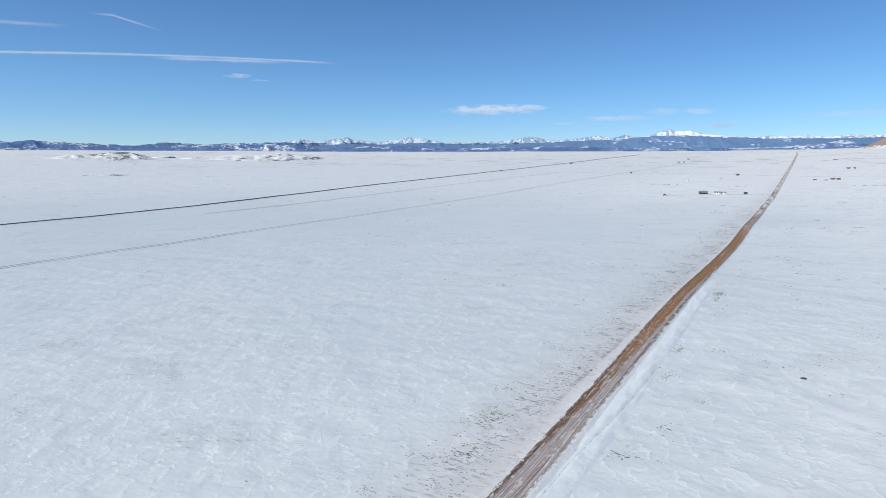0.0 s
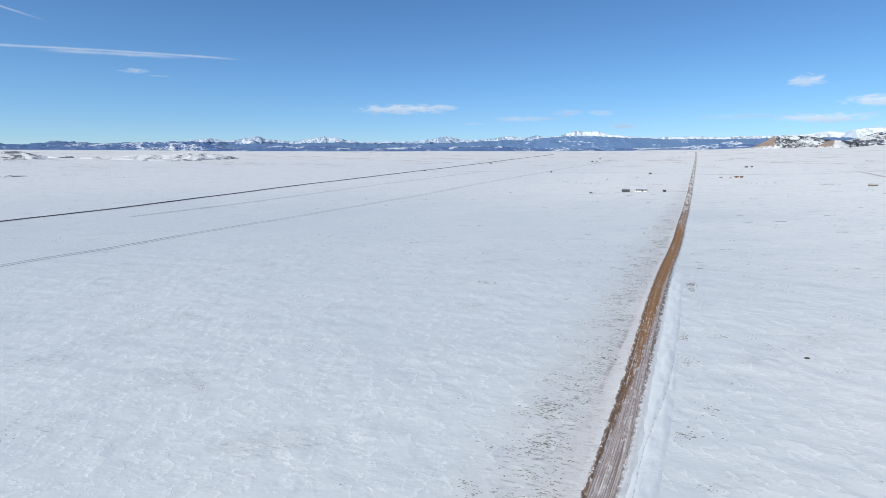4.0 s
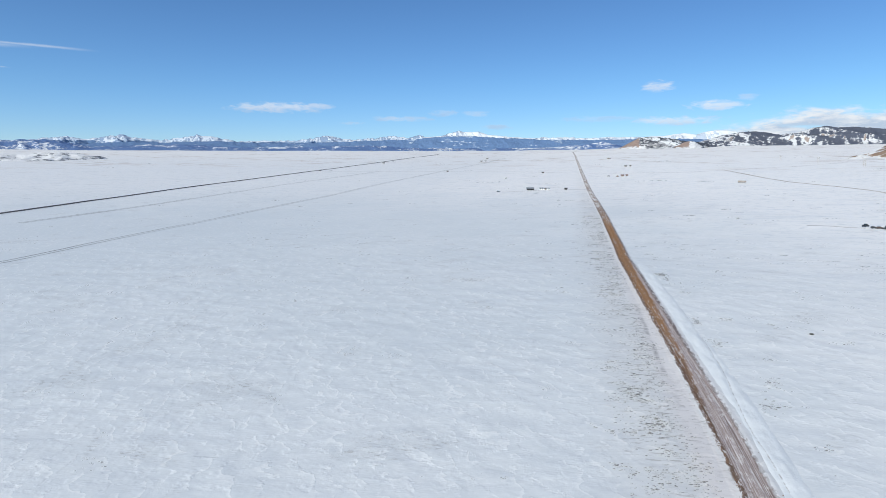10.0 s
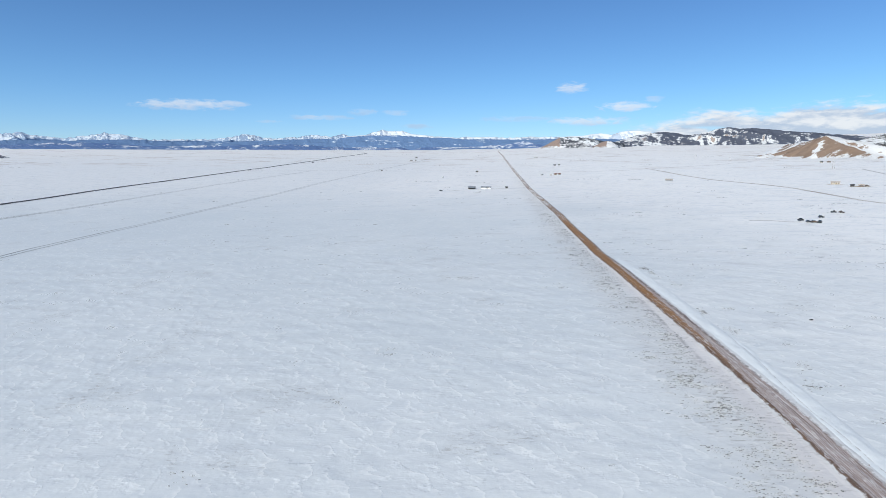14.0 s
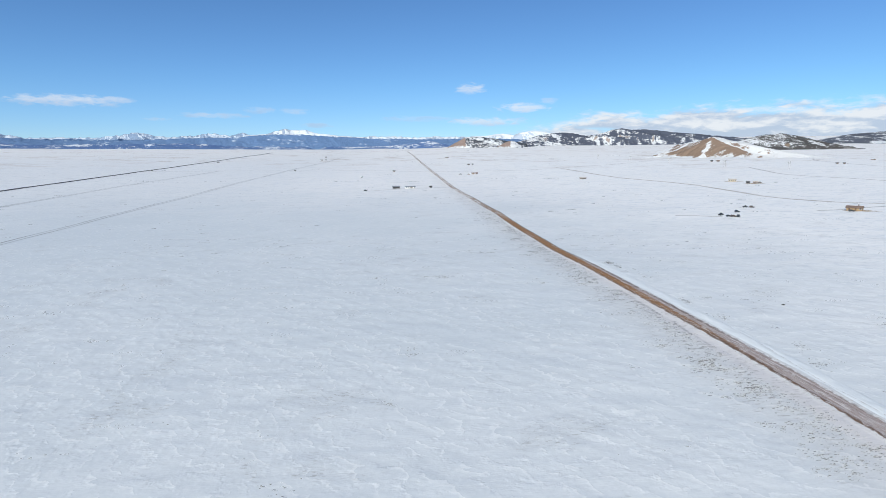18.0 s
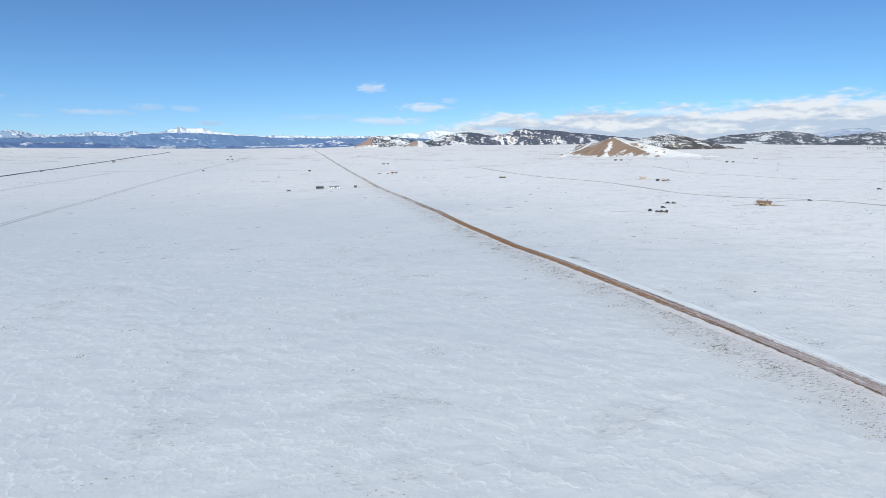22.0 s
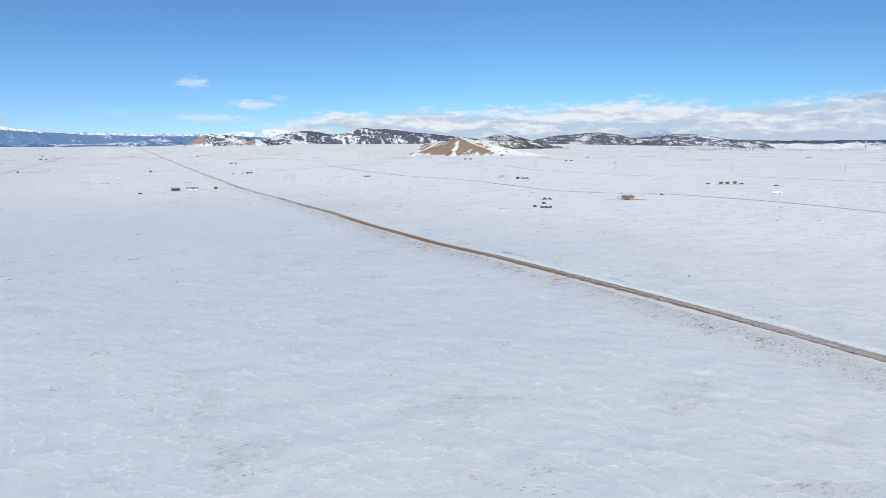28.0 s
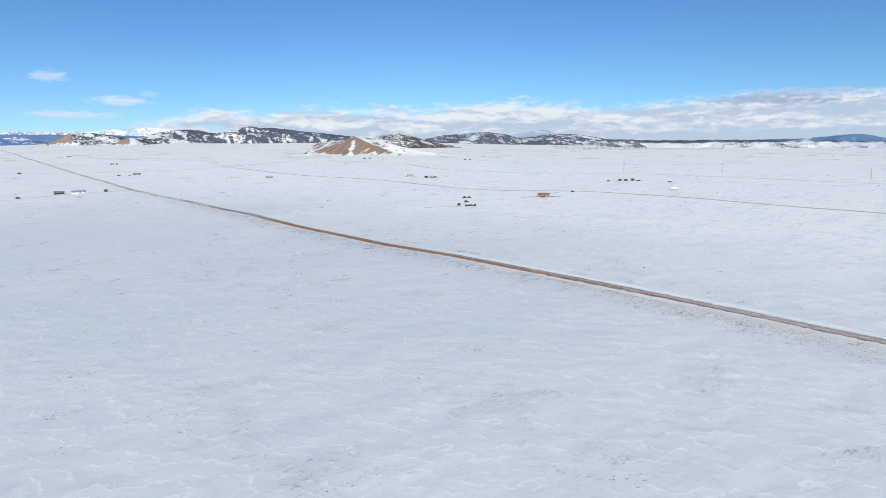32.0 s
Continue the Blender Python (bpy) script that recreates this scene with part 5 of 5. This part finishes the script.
first = pylon(489, 1075, 14.0, "two-legged wooden power pole with a cross-arm")
for x, y, turn in ((521, 935, 13), (562, 773, 10), (586, 569, 8), (622, 437, 12), (575, 246, 10), (466, 1256, 12), (455, 1446, 10), (440, 1640, 10)):
    copy_thing(first, pose(x, y, float(on_ground(x, y)) - 0.3, 0, 0, turn))

# ---- homesteads on the plain ----
house("barn", "low dark barn with an open front and snow on its roof", -111.3, 808, 2, 9.4, 5.4, 2.4, 1.2, GREY_WOOD, GREY_METAL, 3, (), False, open_front=4)
house("mobile_home", "long white mobile home with a thin grey roof", -92.5, 808, 2, 13.5, 4.4, 2.3, 0.6, WHITE_PAINT, GREY_METAL, 5, (0.1,))
house("shed", "small dark shed on posts beside the track", -65.0, 807, -4, 3.2, 3.0, 1.9, 0.7, GREY_WOOD, DARK_ROOF, 1, (), False, open_front=1)
vehicle("abandoned dark car with snow on top", -151.0, 786, 12, CAR_DARK)
camper("white camping trailer half sunk in snow", -168.6, 1053, 8, 5.0, 1.9)
house("cabin", "dark cabin beside the cross road", -113.0, 1218, 2, 4.6, 3.6, 1.7, 0.9, GREY_WOOD, DARK_ROOF, 2, (0.25,), False)
house("farmhouse", "red-brown farmhouse with a faded red roof", 26.5, 1076, -8, 5.2, 4.2, 1.9, 1.0, CREAM, RED_PAINT, 3, (0.0,), False, chimney=True)
house("outbuilding", "small dark outbuilding near the red farmhouse", 34, 1082, -14, 3.8, 3.2, 1.7, 0.9, GREY_WOOD, RED_PAINT, 2, (0.0,), False)
house("outbuilding", "low brown outbuilding near the red farmhouse", 18.0, 1072, -5, 4.4, 3.4, 1.5, 0.8, DOOR_BROWN, PLOUGHED, 2, (0.0,), False)
vehicle("rusty pickup parked by the red farmhouse", 4.1, 1080, 10, CAR_RUST, 5.2, 1.8, True)
house("pole_barn", "long pole barn with a dark open front and snowy roof", 170, 895, -16, 9.6, 5.4, 1.5, 1.0, GREY_WOOD, PALE_ROOF, 3, (), False, open_front=5)
yard(321, 744, 11, 4, -30, "bare trampled soil round the cream house", 2.0)
house("ranch_house", "cream ranch house with a tan roof", 322, 747, -30, 9.0, 6.0, 2.3, 1.1, CREAM, PALE_ROOF, 4, (0.1,), False)
yard(324, 701, 13, 4, -30, "bare soil among the sheds", 3.0)
house("shed", "brown shed in a cluttered yard", 327, 703, -25, 5.0, 3.8, 1.6, 0.9, DOOR_BROWN, PALE_ROOF, 2, (0.0,), False)
house("shed", "small grey shed in a cluttered yard", 318, 704, -30, 3.8, 3.2, 2.0, 0.8, GREY_WOOD, DARK_ROOF, 1, (), False, open_front=1)
vehicle("rusty car standing among the sheds", 333, 703, -25, CAR_RUST)
yard(217, 387.5, 10, 6, -44, "trampled tan soil round the log house", 5.0)
house("log_house", "tan log house with a dark brown roof and chimney", 215.5, 391, -46, 9.8, 5.6, 2.1, 1.2, TAN_WOOD, BROWN_ROOF, 5, (0.1, -0.3), False, chimney=True)
vehicle("dark car parked in front of the log house", 208.5, 384.5, -40, CAR_DARK, 4.2, 1.5, False, False)
vehicle("dark car on the road behind the log house", 268, 401, -30, CAR_DARK, 3.6, 1.4, False, False)
yard(421, 446, 20, 6, -48, "bare soil round the clustered sheds", 7.0)
for x, y, turn, w, h, mat, lab in ((412.6, 451.0, -60, 3.2, 2.1, GREY_WOOD, "dark shed in a farm cluster"), (417.2, 446.2, -30, 2.8, 2.0, DOOR_BROWN, "low dark brown shed in a farm cluster"),
                                   (422.4, 440.6, -50, 2.9, 2.5, GREY_WOOD, "tall dark shed in a farm cluster")):
    house("shed", lab, x, y, turn, w, w * 0.85, h * 0.85, 0.9, mat, DARK_ROOF, 2, (0.0,), False)
vehicle("dark pickup beside the farm sheds", 425, 434.5, -45, CAR_DARK, 5.3, 1.8, True)
vehicle("dark car parked near the farm sheds", 404.5, 461, -42, CAR_DARK, 4.2, 1.6)
camper("long white motor coach parked on the snow", 341, 336.7, -48, 7.4, 2.3, CAR_WHITE, "motor_coach")
vehicle("dark pickup on the snow", 423.5, 393, -50, CAR_DARK, 4.4, 1.5, True)
# cars and machinery standing in the field
for x, y, turn, paint, ln, tl, trk, lab in ((159.5, 436.0, -20, CAR_DARK, 3.9, 2.0, True, "dark snow-topped truck in the field"),
                                           (163.5, 433.3, -40, CAR_RUST, 3.7, 1.7, False, "rusty snow-topped car in the field"),
                                           (135.5, 405.0, -10, CAR_DARK, 3.6, 1.7, False, "dark car standing alone among wrecks"),
                                           (115.5, 391.0, 30, CAR_DARK, 4.2, 1.9, True, "dark truck with white snow on its bed"),
                                           (116.5, 382.0, -15, CAR_DARK, 3.7, 1.5, False, "dark abandoned car in a row"),
                                           (118.9, 380.0, -8, CAR_RUST, 3.8, 1.6, False, "rusty abandoned car in a row"),
                                           (121.2, 378.2, 50, CAR_DARK, 4.2, 1.9, True, "dark abandoned truck at the end of a row")):
    vehicle(lab, x, y, turn, paint, ln, tl, trk, True, "truck" if trk else "car", "abandoned vehicles")
house("shed", "small dark shed below the butte", 576, 1289, -25, 5, 4, 2.0, 1.0, GREY_WOOD, DARK_ROOF, 2, (0.0,), False)
house("shed", "low brown shed below the butte", 588, 1284, -30, 6, 4, 1.8, 0.9, DOOR_BROWN, BROWN_ROOF, 2, (0.0,), False)
for x, y, turn, w, lab in ((703, 1071, -35, 6, "far small shed on the snow slope"), (712, 1064, -30, 5, "far small dark shed on the snow slope"), (897, 1225, -38, 13, "far long low barn on the snow slope"),
                           (-323, 1852, 0, 9, "far dark ranch building"), (-311, 1857, 10, 6, "far dark ranch shed"), (-334, 2074, 0, 9, "far low ranch building"),
                           (48, 1857, -4, 16, "far long dark shelter"), (58, 1405, -5, 8, "far dark low barn"), (68, 1408, 10, 4, "far dark small hut"),
                           (-575, 1678, 20, 9, "dark building beside the highway"), (-318, 1300, 10, 4, "small dark hut at the cross road"), (1330, 920, -50, 14, "far barn at the foot of the hills")):
    house("far_building", lab, x, y, turn, w * 0.7, min(4.5, w * 0.45), 1.7, 0.8, GREY_WOOD if w < 13 else DOOR_BROWN, DARK_ROOF, 2, (0.0,), w > 12)
vehicle("dark truck on the shoulder of the highway", -595, 1268, 86, CAR_DARK, 7.5, 2.4, True, False, "truck")


# ---- rock, posts, grass, trees ----
def boulder(x, y, size, label):
    bm = bmesh.new()
    bmesh.ops.create_icosphere(bm, subdivisions=3, radius=1.0)
    for v in bm.verts:
        k = 1 + 0.35 * noise.noise(v.co * 1.3) + 0.15 * noise.noise(v.co * 3.1)
        v.co = Vector((v.co.x * size * 1.25, v.co.y * size * 0.7, v.co.z * size * 0.42)) * k
    ob = part("boulder", bm, ROCK, None, label, True, category="rock")
    ob.matrix_basis = pose(x, y, float(on_ground(x, y)) + size * 0.2, 0, 0, 20)
    return ob


boulder(1.6, 142.3, 0.5, "black lump of rock lying in the snow")


def scatter(name, spots, make, mat, label, category):
    """Many small things in one mesh: spots are (x, y, size, turn); make gives points and faces of one."""
    pts, faces, base = [], [], 0
    for x, y, size, turn in spots:
        p, f = make(size)
        c, s = math.cos(turn), math.sin(turn)
        q = np.array(p)
        q = np.stack([q[:, 0] * c - q[:, 1] * s + x, q[:, 0] * s + q[:, 1] * c + y, q[:, 2]], -1)
        pts.append(q)
        faces += [tuple(i + base for i in face) for face in f]
        base += len(q)
    P = np.concatenate(pts)
    counts = [len(q) for q in pts]
    xs, ys = np.array([s[0] for s in spots]), np.array([s[1] for s in spots])
    P[:, 2] += np.repeat(spot_z(xs, ys), counts)
    me = bpy.data.meshes.new(name)
    me.from_pydata(P.tolist(), [], faces)
    me.materials.append(mat)
    return tagged(new(name, me), label, category, kind="stuff")


spot_z = on_ground
pick = random.Random(11)


def tuft(size):
    """A low wind-combed clump of grass blades."""
    p, f = [], []
    for _ in range(4):
        a, r = pick.uniform(0, 6.28), pick.uniform(0, 0.5) * size
        bx, by = r * math.cos(a) * 2.6, r * math.sin(a) * 0.5
        w, h = size * pick.uniform(0.35, 0.9), size * pick.uniform(0.14, 0.3)
        i = len(p)
        p += [(bx - w, by, -0.06), (bx + w, by + 0.05, -0.06), (bx + size * pick.uniform(0.1, 0.5), by + pick.uniform(-0.2, 0.2) * size, h)]
        f.append((i, i + 1, i + 2))
    return p, f


spots = []
for _ in range(620):
    if pick.random() < 0.6:
        cx, cy = ROAD_X - 5.0 - abs(pick.gauss(0, 6.5)), 48 + 420 * pick.random() ** 1.3
    else:
        cx, cy = pick.uniform(-270, 110), 45 + 300 * pick.random() ** 0.8
    n, sx, sy = pick.randint(3, 22), pick.uniform(0.8, 2.4), pick.uniform(0.5, 1.5)
    for _ in range(n):
        x, y = pick.gauss(cx, sx), pick.gauss(cy, sy)
        if -37.3 < x < -25.5:
            continue
        spots.append((x, y, pick.uniform(0.16, 0.46), pick.uniform(-0.6, 0.1)))
for cx, cy, sx, n in ((-24.2, 224, 1.0, 90), (-23.4, 214, 0.8, 50), (-24.3, 152, 0.7, 50), (-23.6, 132, 0.9, 40), (-22.0, 92, 1.2, 40), (-18.5, 104, 1.3, 30), (-96.0, 208, 3.0, 70), (-46.5, 96, 1.6, 110), (-44.0, 82, 1.4, 90)):
    for _ in range(n):
        spots.append((pick.gauss(cx, sx), pick.gauss(cy, 2.2), pick.uniform(0.2, 0.5), pick.uniform(-0.4, 0.1)))
for _ in range(380):
    a, r = radians(pick.uniform(-70, 75)), 170 + 690 * pick.random() ** 1.3
    cx, cy = -100 + r * math.sin(a), r * math.cos(a)
    sx, big = pick.uniform(1.0, 4.5), 0.3 + r / 1300
    for _ in range(pick.randint(3, 18)):
        x, y = pick.gauss(cx, sx), pick.gauss(cy, sx * 0.45)
        if not -37 < x < -26:
            spots.append((x, y, pick.uniform(0.5, 1.1) * big, pick.uniform(-0.9, 0.1)))
for _ in range(70):
    a, r = radians(pick.uniform(-66, 72)), 900 + 1700 * pick.random()
    cx, cy = -100 + r * math.sin(a), r * math.cos(a)
    wide = pick.uniform(4, 16)
    for _ in range(pick.randint(5, 24)):
        spots.append((pick.gauss(cx, wide), pick.gauss(cy, wide * 0.3), pick.uniform(0.7, 1.7), pick.uniform(-0.9, 0.1)))
for _ in range(800):
    x, y = pick.uniform(-280, 130), 42 + 320 * pick.random() ** 0.9
    if not -37 < x < -26:
        spots.append((x, y, pick.uniform(0.10, 0.28), pick.uniform(-0.9, 0.2)))
scatter("dry_grass", spots, tuft, GRASS, "short dry grass tufts poking through the snow", "grass")


def clod(size):
    """A small broken lump."""
    p = [(size * pick.uniform(0.6, 1.1) * math.cos(k * 1.047), size * pick.uniform(0.6, 1.1) * math.sin(k * 1.047), -0.05) for k in range(6)]
    p += [(0.5 * x, 0.5 * y, size * pick.uniform(0.4, 0.75)) for x, y, _ in p[::2]]
    f = []
    for k in range(6):
        f.append((k, (k + 1) % 6, 6 + (k // 2 if k % 2 == 0 else ((k + 1) // 2) % 3)))
    f += [(1, 6 + 1, 6), (3, 6 + 2, 6 + 1), (5, 6, 6 + 2), (6, 7, 8)]
    return p, f


def along_edges(n, spread_by, sizes, span, sides):
    out = []
    for _ in range(n):
        y = span[0] + (span[1] - span[0]) * pick.random() ** 1.4
        x = float(track_x(y)) + pick.choice(sides) * (2.6 + abs(pick.gauss(0, spread_by)) - 0.35)
        out.append((x, y, pick.uniform(*sizes), pick.uniform(0, 6.28)))
    return out


EARTH = make_plain("broken_earth", (0.22, 0.125, 0.075), 0.95, 3.0, 0.4)
scatter("earth_clods", along_edges(2200, 0.35, (0.05, 0.22), (48, 420), (-1, -1, 1)), clod, EARTH, "brown clods of earth along the track's edges", "earth")
scatter("snow_clods", along_edges(500, 0.5, (0.05, 0.15), (48, 380), (-1, -1, 1)), clod, PLOUGHED, "broken lumps of snow along the track's edges", "snow")


def print_hole(size):
    """The raised rim of a hoof print."""
    p = [(size * math.cos(k * 1.257) * 1.2, size * math.sin(k * 1.257), 0.0) for k in range(5)] + [(0.1 * size, 0, size * 0.5)]
    return p, [(k, (k + 1) % 5, 5) for k in range(5)]


trail = []
for (x0, y0), (x1, y1) in zip(((-112, 95), (-104, 88), (-87, 78), (-75, 67), (-63, 59), (-52, 50.5)), ((-104, 88), (-87, 78), (-75, 67), (-63, 59), (-52, 50.5), (-44, 43))):
    n = int(math.hypot(x1 - x0, y1 - y0) / 0.7)
    for k in range(n):
        if pick.random() < 0.8:
            trail.append((x0 + (x1 - x0) * k / n + pick.gauss(0, 0.15), y0 + (y1 - y0) * k / n + pick.gauss(0, 0.15), pick.uniform(0.1, 0.17), pick.uniform(0, 6)))
scatter("animal_trail", trail, print_hole, PLOUGHED, "line of animal prints across the snow", "animal tracks")


def pine(size):
    """A small conifer: a trunk and three ragged tiers."""
    p, f = [], []
    for k, (z0, z1, r) in enumerate(((0.12, 0.62, 0.26), (0.38, 0.84, 0.19), (0.62, 1.0, 0.12))):
        i, n = len(p), 6
        for j in range(n):
            a = 6.283 * j / n + k * 0.5
            rr = r * pick.uniform(0.7, 1.15)
            p.append((rr * math.cos(a) * size, rr * math.sin(a) * size, (z0 + pick.uniform(-0.04, 0.04)) * size))
        p.append((0, 0, z1 * size))
        f += [(i + j, i + (j + 1) % n, i + n) for j in range(n)]
    i = len(p)
    p += [(0.03 * size, 0, -1), (-0.02 * size, 0.025 * size, -1), (-0.02 * size, -0.025 * size, -1), (0, 0, 0.5 * size)]
    f += [(i, i + 1, i + 3), (i + 1, i + 2, i + 3), (i + 2, i, i + 3)]
    return p, f


def surface_z(objects):
    """Heights of hill meshes under scattered points."""
    from_tops = []
    for ob in objects:
        me = ob.data
        co = np.empty(len(me.vertices) * 3)
        me.vertices.foreach_get("co", co)
        from_tops.append(co.reshape(-1, 3))
    allp = np.concatenate(from_tops)

    def at(xs, ys):
        out = np.empty(len(xs))
        for i in range(len(xs)):
            near = np.abs(allp[:, 0] - xs[i]) + np.abs(allp[:, 1] - ys[i])
            out[i] = allp[near.argmin(), 2]
        return np.maximum(out, lie(xs, ys)) - 0.8
    return at


def forest(name, hills, count, az, dist, keep, sizes, label):
    """Pines over hills, within a stretch of azimuth and distance, thicker where noise says so."""
    global spot_z
    spots = []
    while len(spots) < count:
        a, r = radians(pick.uniform(*az)), pick.uniform(*dist)
        x, y = CX + r * math.sin(a), CY + r * math.cos(a)
        d = float(fbm(np.array([x / 130.0]), np.array([y / 130.0]), 3)[0])
        if d + pick.uniform(-0.25, 0.25) < keep:
            continue
        spots.append((x, y, pick.uniform(*sizes), pick.uniform(0, 6.28)))
    spot_z = surface_z(hills) if hills else on_ground
    ob = scatter(name, spots, pine, NEEDLES, label, "trees")
    spot_z = on_ground
    return ob


def things(prefix):
    return [o for o in scene.collection.objects if o.name.split(".")[0] == prefix and o.type == "MESH"]


ridges = things("wooded_ridge")
forest("pine_forest", things("wooded_hill"), 1500, (28.5, 34.8), (2600, 3050), 0.06, (3.5, 6), "dark pines thinly covering a snowy hill")
forest("pine_forest", ridges[:1], 2200, (10.5, 33), (3700, 4060), 0.08, (2.5, 4.5), "dark pines along a craggy ridge")
forest("pine_forest", ridges[1:2], 1500, (33.5, 55), (3720, 4260), 0.08, (2.5, 4.5), "dark pines on a low rounded ridge")
forest("pine_forest", ridges[2:], 1700, (46, 78), (3930, 4240), 0.05, (2.5, 5), "scattered dark pines at the edge of the plain")
forest("pine_forest", [], 420, (47.0, 61.5), (2500, 3300), 0.0, (2.5, 5.5), "lone dark pines scattered on the snowy edge of the plain")
